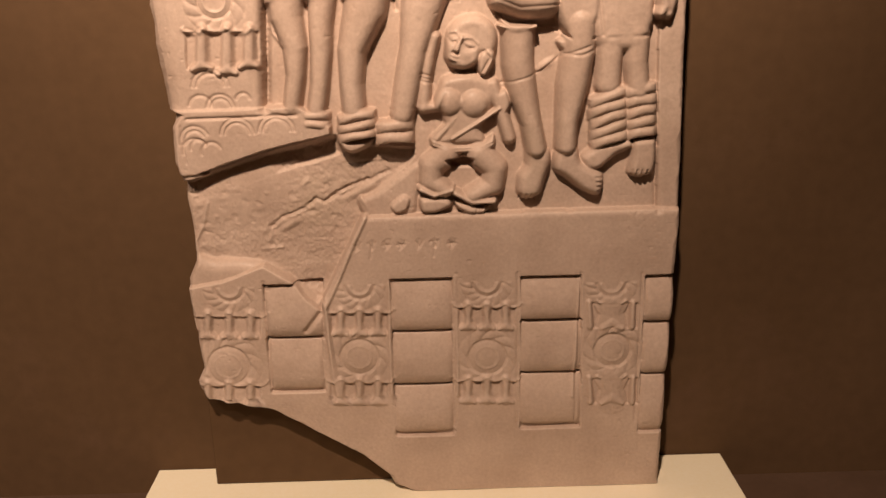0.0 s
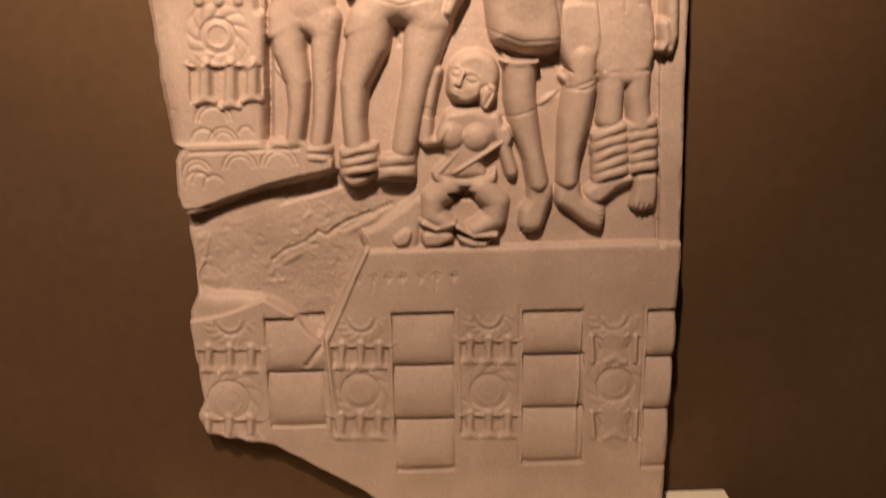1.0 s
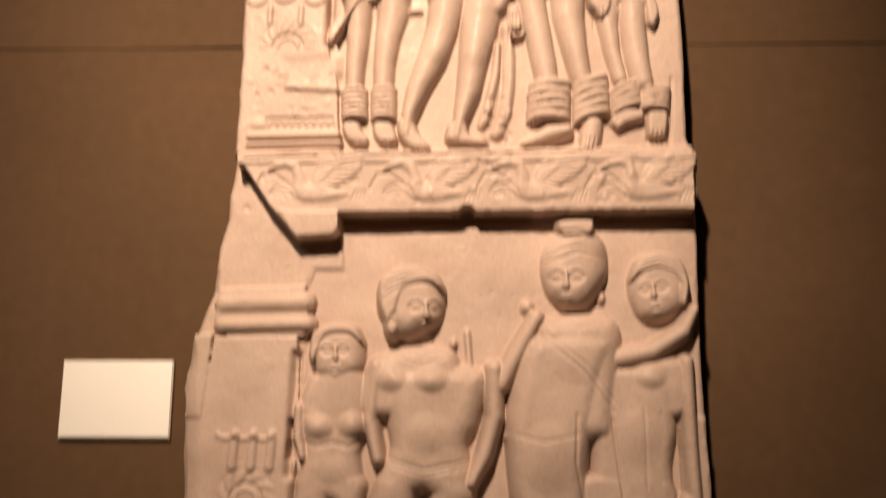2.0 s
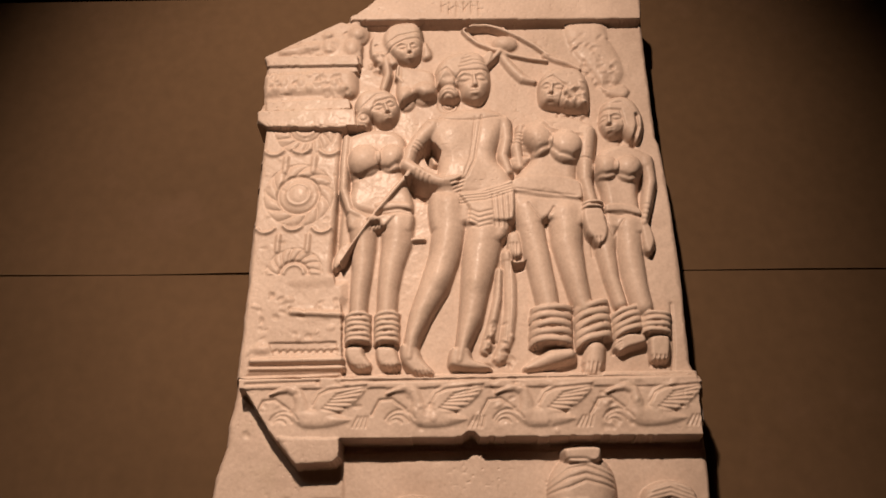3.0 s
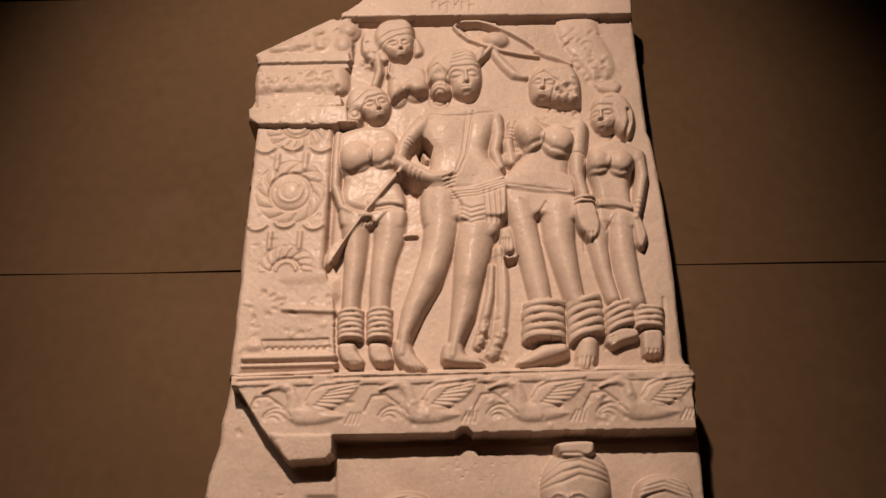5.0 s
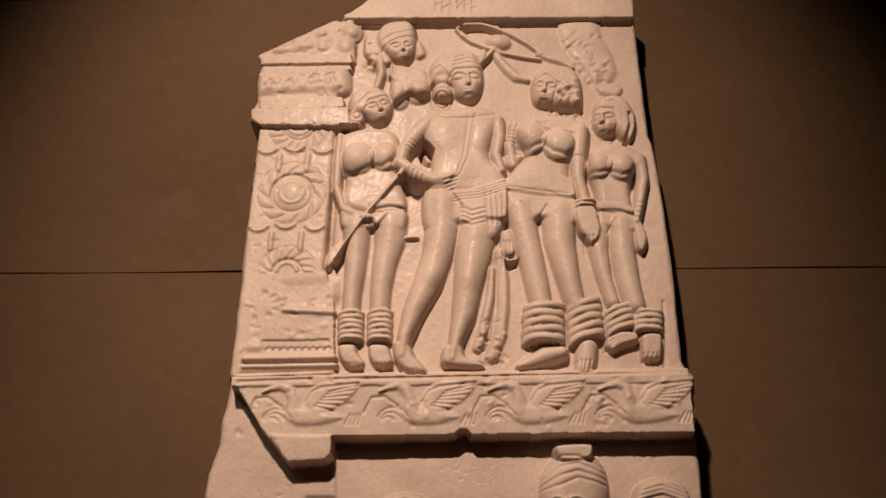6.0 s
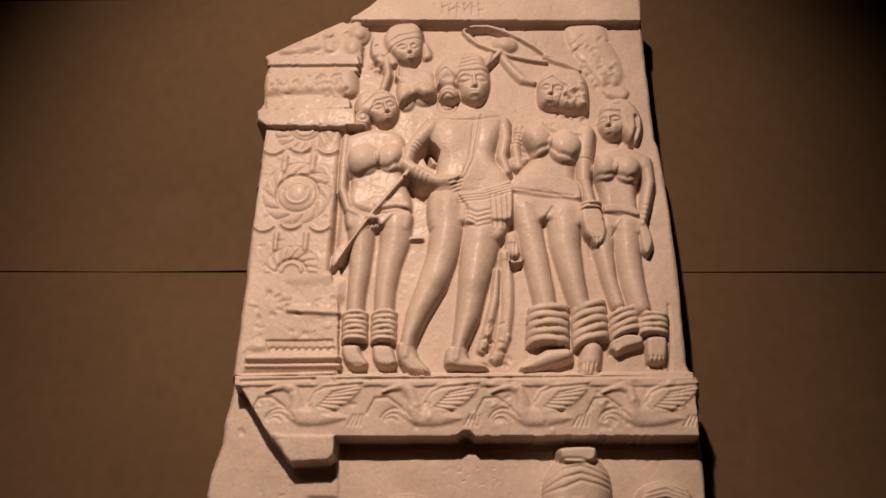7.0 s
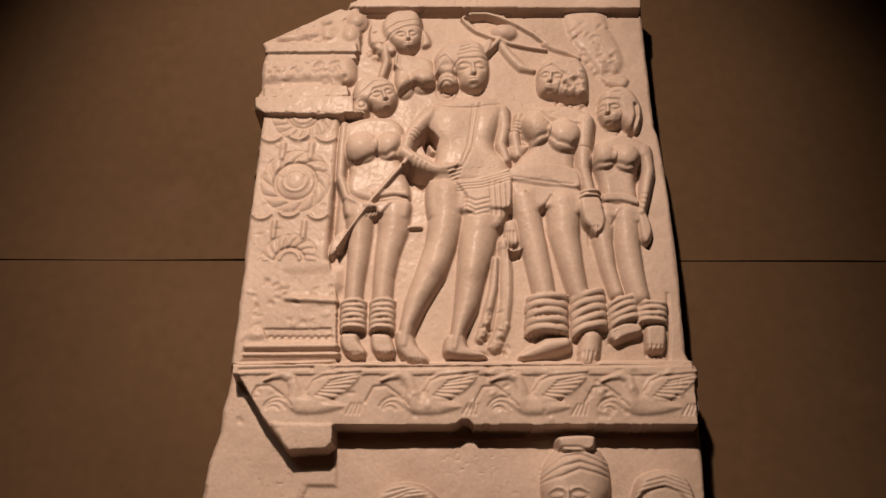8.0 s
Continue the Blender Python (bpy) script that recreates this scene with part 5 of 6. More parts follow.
groove(0.003, 0.003, (-0.276, 3.159), (-0.23, 3.207), (-0.186, 3.214))
ring(-0.267, 3.131, 0.012, 0.004, -0.006)
groove(0.004, 0.005, (-0.274, 3.108), (-0.244, 3.107))
form(UP, 0.0304, 0.0252, (-0.314, 3.071), (-0.247, 3.096), (-0.18, 3.094), (-0.143, 3.063), (-0.135, 2.999), (-0.148, 2.962), (-0.131, 2.907), (-0.114, 2.853), (-0.117, 2.818), (-0.159, 2.804), (-0.215, 2.802), (-0.281, 2.817), (-0.303, 2.857), (-0.292, 2.911), (-0.306, 2.96), (-0.317, 3.022))
swell(0.0259, -0.258, 2.981, 0.0513, 0.0532, power=0.6)
swell(0.0238, -0.178, 2.987, 0.0446, 0.0476, power=0.6)
groove(0.007, 0.006, (-0.296, 2.929), (-0.273, 2.923), (-0.241, 2.939), (-0.215, 2.955), (-0.184, 2.949), (-0.157, 2.967))
limb(UP + 0.004, 0.0286, (-0.313, 3.064, 0.0151), (-0.316, 2.983, 0.0149), (-0.315, 2.889, 0.0147), (-0.293, 2.823, 0.0145), (-0.237, 2.79, 0.0128), p=2.4)
form(UP, 0.0288, 0.0161, (-0.3, 2.832), (-0.223, 2.814), (-0.117, 2.822), (-0.117, 2.758), (-0.158, 2.747), (-0.193, 2.761), (-0.222, 2.755), (-0.267, 2.749), (-0.299, 2.77))
limb(UP, 0.0352, (-0.256, 2.776, 0.0399), (-0.252, 2.709, 0.0348), (-0.253, 2.64, 0.0297), (-0.258, 2.573, 0.0263), (-0.259, 2.515, 0.0245), p=2)
limb(UP, 0.0352, (-0.157, 2.792, 0.048), (-0.159, 2.724, 0.0427), (-0.172, 2.655, 0.0344), (-0.18, 2.58, 0.0293), (-0.181, 2.514, 0.0275), p=2)
form(UP, 0.0352, 0.0145, (-0.23, 2.842), (-0.175, 2.853), (-0.12, 2.846), (-0.117, 2.815), (-0.159, 2.819), (-0.204, 2.811), (-0.207, 2.802))
groove(0.003, 0.004, (-0.22, 2.815), (-0.157, 2.825), (-0.117, 2.82))
groove(0.003, 0.004, (-0.213, 2.803), (-0.156, 2.814), (-0.115, 2.808))
form(UP, 0.0384, 0.0087, (-0.222, 2.801), (-0.158, 2.809), (-0.177, 2.779), (-0.197, 2.762))
limb(UP + 0.006, 0.0386, (-0.124, 2.94, 0.0115), (-0.174, 2.871, 0.0097), (-0.221, 2.807, 0.008), (-0.278, 2.716, 0.0055), (-0.31, 2.658, 0.0047), p=3)
form(UP, 0.0208, 0.0114, (-0.328, 2.698), (-0.3, 2.731), (-0.281, 2.717), (-0.299, 2.673), (-0.323, 2.643), (-0.336, 2.653))
form(UP + 0.008, 0.0384, 0.013, (-0.247, 2.795), (-0.224, 2.806), (-0.202, 2.794), (-0.206, 2.778), (-0.235, 2.773))
groove(0.003, 0.004, (-0.233, 2.758), (-0.224, 2.783))
groove(0.003, 0.004, (-0.223, 2.758), (-0.215, 2.783))
groove(0.003, 0.004, (-0.214, 2.758), (-0.205, 2.782))
coil(UP, 0.03608, (-0.259, 2.509), (-0.256, 2.436), 0.0337, 6, 0)
coil(UP, 0.03608, (-0.18, 2.511), (-0.179, 2.435), 0.0329, 6, 2)
form(UP, 0.0272, 0.0135, (-0.284, 2.419), (-0.244, 2.419), (-0.235, 2.395), (-0.217, 2.371), (-0.223, 2.354), (-0.253, 2.351), (-0.277, 2.369), (-0.289, 2.399))
form(UP, 0.0272, 0.0135, (-0.205, 2.418), (-0.16, 2.417), (-0.145, 2.391), (-0.139, 2.367), (-0.16, 2.353), (-0.19, 2.359), (-0.205, 2.383))
groove(0.003, 0.006, (-0.266, 2.364), (-0.253, 2.346))
groove(0.003, 0.006, (-0.258, 2.364), (-0.245, 2.346))
groove(0.003, 0.006, (-0.25, 2.364), (-0.237, 2.346))
groove(0.003, 0.006, (-0.241, 2.364), (-0.229, 2.345))
groove(0.003, 0.006, (-0.233, 2.364), (-0.221, 2.345))
groove(0.003, 0.006, (-0.183, 2.363), (-0.173, 2.348))
groove(0.003, 0.006, (-0.172, 2.363), (-0.162, 2.348))
groove(0.003, 0.006, (-0.161, 2.363), (-0.152, 2.347))
groove(0.003, 0.006, (-0.15, 2.363), (-0.141, 2.347))

# upper scene: tall central figure
form(UP, 0.04, 0.0387, (-0.071, 3.11), (-0.037, 3.148), (0.022, 3.166), (0.098, 3.168), (0.143, 3.151), (0.166, 3.116), (0.147, 3.06), (0.13, 3.012), (0.132, 2.979), (0.167, 2.938), (0.174, 2.869), (0.099, 2.85), (0.002, 2.855), (-0.046, 2.867), (-0.059, 2.906), (-0.043, 2.964), (-0.059, 3.024), (-0.076, 3.065))
swell(0.005, 0.005, 3.064, 0.0568, 0.0698)
swell(0.005, 0.101, 3.062, 0.0433, 0.0659)
swell(0.0036, 0.044, 2.94, 0.0556, 0.0559)
swell(-0.0043, -0.028, 2.994, 0.0265, 0.0417, 20)
form(UP, 0.0448, 0.0342, (-0.053, 3.238), (-0.054, 3.304), (-0.038, 3.342), (0, 3.367), (0.052, 3.375), (0.094, 3.358), (0.11, 3.319), (0.114, 3.257), (0.103, 3.212), (0.084, 3.188), (0.053, 3.188), (0.026, 3.206), (0.016, 3.24), (-0.011, 3.256))
form(UP, 0.0384, 0.0225, (-0.054, 3.309), (-0.019, 3.341), (0.024, 3.314), (0.019, 3.244), (-0.02, 3.234), (-0.051, 3.253))
form(UP, 0.04, 0.0257, (-0.042, 3.236), (-0.015, 3.252), (0.016, 3.242), (0.023, 3.211), (0.009, 3.195), (-0.021, 3.193), (-0.043, 3.206))
ring(-0.014, 3.193, 0.018, 0.005, -0.006)
ring(-0.014, 3.193, 0.03, 0.004, -0.004)
face(0.065, 3.24796, 0.0583, 2, 0.5)
groove(0.004, 0.006, (0.01, 3.226), (0.007, 3.258), (0.027, 3.287), (0.106, 3.293))
groove(0.003, 0.003, (0.021, 3.3), (0.062, 3.311), (0.103, 3.31))
groove(0.003, 0.003, (0.026, 3.314), (0.062, 3.326), (0.103, 3.32))
groove(0.003, 0.003, (0.031, 3.329), (0.062, 3.34), (0.103, 3.331))
groove(0.003, 0.003, (0.037, 3.343), (0.063, 3.355), (0.104, 3.341))
form(UP, 0.0288, 0.0094, (0.087, 3.351), (0.112, 3.377), (0.129, 3.365), (0.114, 3.321), (0.097, 3.311))
groove(0.004, 0.005, (-0.051, 3.28), (-0.019, 3.3), (0.007, 3.266))
limb(UP + 0.004, 0.04, (-0.059, 3.101, 0.0336), (-0.095, 3.059, 0.0284), (-0.125, 3.009, 0.0249), (-0.134, 2.968, 0.0247), p=2.2)
limb(UP + 0.006, 0.0432, (-0.134, 2.965, 0.0247), (-0.086, 2.93, 0.0262), (-0.037, 2.907, 0.0244), (0.003, 2.903, 0.0211), p=2.4)
form(UP + 0.006, 0.0448, 0.0162, (-0.032, 2.924), (0.003, 2.929), (0.033, 2.931), (0.029, 2.914), (0.013, 2.895), (-0.03, 2.893))
groove(0.003, 0.006, (-0.006, 2.899), (0.033, 2.914))
groove(0.003, 0.006, (-0.002, 2.89), (0.03, 2.902))
groove(0.003, 0.006, (0.001, 2.88), (0.026, 2.889))
groove(0.003, 0.006, (0.004, 2.871), (0.023, 2.876))
groove(0.004, 0.004, (-0.105, 2.941), (-0.115, 2.904))
groove(0.004, 0.004, (-0.092, 2.933), (-0.102, 2.894))
groove(0.004, 0.004, (-0.08, 2.925), (-0.089, 2.885))
groove(0.004, 0.004, (-0.067, 2.918), (-0.076, 2.876))
groove(0.003, 0.004, (-0.107, 3.042), (-0.067, 3.022))
groove(0.003, 0.004, (-0.112, 3.031), (-0.072, 3.011))
groove(0.003, 0.004, (-0.116, 3.019), (-0.077, 2.999))
plate(-0.062, 0.008, (-0.067, 3.052), (-0.052, 3.036), (-0.036, 3.012), (-0.049, 2.967), (-0.072, 2.979), (-0.085, 3.013), cut=True)
form(UP + -0.01, 0.016, 0.0119, (-0.066, 3.014), (-0.053, 3.003), (-0.04, 2.983), (-0.06, 2.98))
plate(-0.05, 0.012, (-0.137, 2.92), (-0.108, 2.904), (-0.062, 2.885), (-0.059, 2.859), (-0.081, 2.856), (-0.117, 2.878), cut=True)
limb(UP, 0.0353, (0.152, 3.117, 0.0235), (0.157, 3.054, 0.0232), (0.145, 2.996, 0.0197), (0.16, 2.943, 0.0163), p=2.2)
groove(0.004, 0.004, (0.085, 3.127), (0.07, 3.034), (0.063, 2.977), (0.039, 2.921))
groove(0.003, 0.003, (0.065, 3.123), (0.057, 3.034), (0.05, 2.985), (0.033, 2.929))
groove(0.004, 0.004, (-0.051, 3.125), (0.005, 3.112), (0.072, 3.115), (0.135, 3.125))
form(UP, 0.0352, 0.0243, (-0.062, 2.884), (0.051, 2.868), (0.177, 2.872), (0.15, 2.735), (0.093, 2.714), (0.034, 2.769), (0.001, 2.729), (-0.062, 2.761))
limb(UP, 0.0448, (-0.013, 2.84, 0.0579), (-0.011, 2.763, 0.0492), (-0.024, 2.684, 0.0439), (-0.05, 2.597, 0.0417), (-0.088, 2.51, 0.032), (-0.11, 2.438, 0.0226), (-0.117, 2.383, 0.0194), p=2)
limb(UP, 0.0432, (0.092, 2.809, 0.0591), (0.084, 2.735, 0.0552), (0.073, 2.666, 0.0499), (0.059, 2.582, 0.04), (0.047, 2.5, 0.0334), (0.026, 2.424, 0.021), (0.016, 2.374, 0.0178), p=2)
swell(0.0036, -0.037, 2.61, 0.031, 0.0401)
swell(0.0036, 0.062, 2.591, 0.0309, 0.0365)
form(UP + 0.004, 0.04, 0.0131, (0.009, 2.871), (0.068, 2.88), (0.133, 2.899), (0.175, 2.912), (0.174, 2.786), (0.117, 2.774), (0.059, 2.762), (0.037, 2.776), (0.041, 2.819))
groove(0.003, 0.004, (0.019, 2.864), (0.091, 2.871), (0.169, 2.897))
groove(0.003, 0.004, (0.019, 2.855), (0.091, 2.862), (0.168, 2.888))
groove(0.003, 0.004, (0.019, 2.846), (0.091, 2.853), (0.168, 2.879))
groove(0.003, 0.004, (0.019, 2.837), (0.091, 2.844), (0.168, 2.87))
groove(0.003, 0.004, (0.044, 2.816), (0.072, 2.802), (0.11, 2.812))
groove(0.003, 0.004, (0.044, 2.802), (0.072, 2.787), (0.11, 2.797))
groove(0.003, 0.004, (0.044, 2.788), (0.072, 2.773), (0.11, 2.783))
groove(0.003, 0.004, (0.044, 2.774), (0.071, 2.759), (0.109, 2.769))
groove(0.004, 0.004, (0.112, 2.862), (0.119, 2.765))
groove(0.004, 0.004, (0.128, 2.862), (0.133, 2.765))
groove(0.004, 0.004, (0.143, 2.861), (0.147, 2.765))
groove(0.004, 0.004, (0.159, 2.861), (0.161, 2.765))
form(UP, 0.016, 0.0086, (-0.113, 2.743), (-0.081, 2.743), (-0.078, 2.731), (-0.117, 2.729))
form(UP, 0.04, 0.018, (-0.139, 2.427), (-0.097, 2.417), (-0.082, 2.385), (-0.055, 2.355), (-0.049, 2.338), (-0.07, 2.327), (-0.103, 2.333), (-0.13, 2.359), (-0.142, 2.389))
groove(0.003, 0.006, (-0.099, 2.344), (-0.09, 2.328))
groove(0.003, 0.006, (-0.089, 2.343), (-0.08, 2.328))
groove(0.003, 0.006, (-0.079, 2.343), (-0.07, 2.328))
groove(0.003, 0.006, (-0.068, 2.343), (-0.059, 2.328))
groove(0.003, 0.006, (-0.058, 2.343), (-0.049, 2.327))
form(UP, 0.0384, 0.0165, (-0.004, 2.416), (0.041, 2.412), (0.052, 2.383), (0.091, 2.368), (0.102, 2.354), (0.081, 2.343), (0.025, 2.347), (-0.011, 2.358), (-0.016, 2.379))
limb(UP, 0.0185, (0.149, 2.689, 0.0156), (0.155, 2.603, 0.0185), (0.155, 2.52, 0.0167), (0.143, 2.44, 0.018), (0.121, 2.385, 0.0178), p=1.8)
limb(UP, 0.0185, (0.128, 2.637, 0.0124), (0.12, 2.554, 0.0122), (0.102, 2.472, 0.0136), (0.083, 2.409, 0.0134), p=1.8)
groove(0.004, 0.004, (0.132, 2.667), (0.135, 2.55), (0.122, 2.437))
groove(0.004, 0.004, (0.14, 2.667), (0.141, 2.55), (0.13, 2.437))
groove(0.004, 0.004, (0.148, 2.667), (0.147, 2.55), (0.137, 2.437))
groove(0.004, 0.004, (0.155, 2.667), (0.153, 2.549), (0.145, 2.436))
crumbled((0.084, 2.485), (0.161, 2.364), 22, 44)

# upper scene: draped figure with coiled anklets
form(UP, 0.0368, 0.0351, (0.209, 3.104), (0.265, 3.133), (0.341, 3.135), (0.4, 3.111), (0.413, 3.061), (0.386, 2.995), (0.359, 2.941), (0.368, 2.865), (0.372, 2.826), (0.276, 2.839), (0.18, 2.851), (0.162, 2.887), (0.18, 2.934), (0.228, 2.991), (0.207, 3.04), (0.194, 3.074))
swell(0.0259, 0.244, 3.037, 0.048, 0.0538, power=0.6)
swell(0.0274, 0.328, 3.017, 0.0494, 0.0573, power=0.6)
groove(0.007, 0.006, (0.205, 3.02), (0.24, 2.998), (0.281, 3.018), (0.307, 2.987), (0.347, 2.975), (0.374, 2.997))
swell(0.0036, 0.26, 2.907, 0.0648, 0.0626)
groove(0.004, -0.005, (0.267, 3.111), (0.289, 3.083), (0.334, 3.066), (0.393, 3.065))
groove(0.003, 0.004, (0.264, 3.099), (0.285, 3.071), (0.333, 3.055), (0.392, 3.053))
form(UP, 0.0448, 0.0304, (0.257, 3.197), (0.258, 3.25), (0.273, 3.283), (0.299, 3.302), (0.344, 3.31), (0.385, 3.3), (0.409, 3.261), (0.412, 3.205), (0.403, 3.153), (0.36, 3.151), (0.314, 3.163), (0.27, 3.171))
face(0.296, 3.2148, 0.0466, -6, -0.5)
groove(0.004, 0.005, (0.264, 3.248), (0.303, 3.263), (0.335, 3.232), (0.321, 3.181), (0.311, 3.13))
crumbled((0.332, 3.25), (0.399, 3.126), 40, 45, 0.0045)
limb(UP, 0.0286, (0.202, 3.098, 0.0167), (0.186, 3.028, 0.0182), (0.194, 2.963, 0.0163), p=2.2)
groove(0.003, 0.004, (0.171, 3.079), (0.207, 3.07))
groove(0.003, 0.004, (0.171, 3.067), (0.207, 3.059))
groove(0.003, 0.004, (0.17, 3.055), (0.206, 3.047))
groove(0.003, 0.004, (0.17, 3.044), (0.206, 3.035))
form(UP, 0.024, 0.0177, (0.165, 2.997), (0.199, 3.003), (0.231, 2.995), (0.209, 2.962), (0.184, 2.953), (0.168, 2.967))
limb(UP + 0.004, 0.04, (0.393, 3.075, 0.0315), (0.384, 2.994, 0.0278), (0.378, 2.912, 0.0242), (0.392, 2.838, 0.0223), p=2.2)
form(UP + 0.004, 0.0384, 0.0127, (0.362, 2.815), (0.42, 2.82), (0.435, 2.757), (0.427, 2.718), (0.403, 2.699), (0.386, 2.719), (0.368, 2.749))
coil(UP, 0.05084, (0.393, 2.835), (0.392, 2.822), 0.0335, 2, 8)
groove(0.003, 0.005, (0.387, 2.725), (0.387, 2.684))
groove(0.003, 0.005, (0.398, 2.725), (0.399, 2.691))
groove(0.003, 0.005, (0.409, 2.725), (0.41, 2.697))
groove(0.003, 0.004, (0.35, 2.982), (0.403, 2.977))
form(UP + 0.002, 0.0376, 0.0117, (0.172, 2.92), (0.263, 2.931), (0.36, 2.912), (0.37, 2.847), (0.322, 2.848), (0.266, 2.873), (0.255, 2.867), (0.168, 2.871))
groove(0.003, 0.003, (0.179, 2.882), (0.258, 2.87), (0.349, 2.857))
form(UP, 0.0328, 0.0193, (0.169, 2.873), (0.26, 2.864), (0.372, 2.848), (0.368, 2.771), (0.319, 2.755), (0.267, 2.786), (0.227, 2.754), (0.183, 2.768))
limb(UP, 0.0392, (0.21, 2.826, 0.0447), (0.221, 2.751, 0.0394), (0.236, 2.664, 0.0357), (0.25, 2.579, 0.0337), (0.258, 2.522, 0.0303), p=2)
limb(UP, 0.0416, (0.318, 2.809, 0.0509), (0.318, 2.713, 0.0438), (0.331, 2.628, 0.0355), (0.345, 2.552, 0.0304), (0.352, 2.52, 0.0272), p=2)
groove(0.004, 0.005, (0.213, 2.836), (0.254, 2.775), (0.285, 2.824))
groove(0.004, 0.005, (0.255, 2.777), (0.267, 2.707))
plate(-0.06, 0.006, (0.163, 2.663), (0.201, 2.666), (0.194, 2.646), (0.168, 2.636), cut=True)
form(UP, 0.0192, 0.0142, (0.154, 2.752), (0.186, 2.758), (0.193, 2.691), (0.174, 2.675), (0.152, 2.698))
groove(0.003, 0.005, (0.159, 2.719), (0.159, 2.674))
groove(0.003, 0.005, (0.168, 2.719), (0.168, 2.674))
groove(0.003, 0.005, (0.178, 2.719), (0.178, 2.674))
coil(UP, 0.04428, (0.264, 2.522), (0.259, 2.432), 0.0547, 5, 5)
coil(UP, 0.04264, (0.371, 2.53), (0.373, 2.438), 0.0478, 5, 16)
limb(UP, 0.0368, (0.305, 2.392, 0.0207), (0.263, 2.384, 0.0266), (0.217, 2.363, 0.0207), (0.193, 2.354, 0.0118), p=2.2)
limb(UP, 0.0336, (0.374, 2.408, 0.0296), (0.368, 2.37, 0.0309), (0.361, 2.352, 0.025), p=2.2)
groove(0.003, 0.006, (0.342, 2.368), (0.337, 2.343))
groove(0.003, 0.006, (0.354, 2.368), (0.349, 2.343))
groove(0.003, 0.006, (0.367, 2.367), (0.362, 2.343))
groove(0.003, 0.006, (0.379, 2.367), (0.374, 2.343))
groove(0.003, 0.006, (0.392, 2.367), (0.387, 2.342))

# upper scene: attendant at the edge
form(UP, 0.0336, 0.0262, (0.426, 3.011), (0.477, 3.035), (0.535, 3.023), (0.572, 2.996), (0.575, 2.953), (0.543, 2.928), (0.526, 2.875), (0.527, 2.805), (0.478, 2.792), (0.431, 2.803), (0.423, 2.873), (0.41, 2.927), (0.41, 2.974))
swell(0.023, 0.438, 2.948, 0.0374, 0.0411, power=0.6)
swell(0.0245, 0.503, 2.943, 0.0405, 0.0447, power=0.6)
groove(0.006, 0.006, (0.411, 2.927), (0.437, 2.919), (0.466, 2.927), (0.5, 2.91), (0.533, 2.918))
form(UP, 0.04, 0.0301, (0.436, 3.137), (0.445, 3.174), (0.473, 3.198), (0.51, 3.203), (0.543, 3.183), (0.562, 3.142), (0.565, 3.101), (0.552, 3.054), (0.536, 3.04), (0.513, 3.05), (0.498, 3.066), (0.474, 3.058), (0.448, 3.067), (0.433, 3.101))
face(0.46, 3.10658, 0.0453, 0, -0.45)
groove(0.005, 0.006, (0.489, 3.036), (0.504, 3.093), (0.495, 3.141), (0.439, 3.146))
groove(0.007, 0.014, (0.542, 3.126), (0.544, 3.09), (0.527, 3.037))
groove(0.003, 0.003, (0.45, 3.162), (0.5, 3.169), (0.543, 3.128))
limb(UP, 0.0336, (0.56, 2.98, 0.0244), (0.565, 2.909, 0.0209), (0.549, 2.836, 0.0175), (0.534, 2.775, 0.0142), p=2.2)
form(UP, 0.0288, 0.0128, (0.522, 2.777), (0.55, 2.776), (0.563, 2.72), (0.546, 2.68), (0.526, 2.698))
groove(0.003, 0.003, (0.528, 2.835), (0.562, 2.827))
groove(0.003, 0.003, (0.526, 2.819), (0.56, 2.811))
groove(0.003, 0.003, (0.525, 2.803), (0.559, 2.795))
groove(0.003, 0.003, (0.523, 2.787), (0.557, 2.779))
form(UP, 0.0368, 0.01, (0.428, 2.834), (0.482, 2.836), (0.526, 2.82), (0.529, 2.791), (0.481, 2.802), (0.43, 2.804))
groove(0.003, 0.003, (0.423, 2.807), (0.477, 2.809), (0.519, 2.791))
form(UP, 0.0288, 0.0159, (0.427, 2.811), (0.48, 2.803), (0.531, 2.796), (0.534, 2.745), (0.489, 2.735), (0.452, 2.755), (0.424, 2.752))
limb(UP, 0.0304, (0.435, 2.764, 0.0346), (0.424, 2.697, 0.0296), (0.433, 2.612, 0.023), (0.451, 2.537, 0.0212), p=2)
limb(UP, 0.0352, (0.49, 2.774, 0.0425), (0.49, 2.678, 0.0372), (0.498, 2.593, 0.0336), (0.51, 2.527, 0.0302), p=2)
groove(0.004, 0.004, (0.425, 2.781), (0.446, 2.735), (0.478, 2.784))
coil(UP, 0.03608, (0.461, 2.516), (0.466, 2.461), 0.0408, 4, 16)
coil(UP, 0.03444, (0.544, 2.507), (0.539, 2.459), 0.0392, 4, 5)
form(UP, 0.032, 0.0119, (0.427, 2.431), (0.464, 2.451), (0.506, 2.447), (0.51, 2.421), (0.468, 2.407), (0.438, 2.394), (0.42, 2.408))
form(UP, 0.0288, 0.0119, (0.52, 2.441), (0.571, 2.443), (0.571, 2.399), (0.56, 2.373), (0.522, 2.371), (0.514, 2.388))
groove(0.003, 0.005, (0.421, 2.413), (0.442, 2.425))
groove(0.003, 0.005, (0.42, 2.405), (0.442, 2.417))
groove(0.003, 0.005, (0.419, 2.397), (0.441, 2.409))
groove(0.003, 0.006, (0.52, 2.387), (0.517, 2.365))
groove(0.003, 0.006, (0.532, 2.387), (0.528, 2.365))
groove(0.003, 0.006, (0.544, 2.386), (0.54, 2.365))
groove(0.003, 0.006, (0.555, 2.386), (0.552, 2.365))
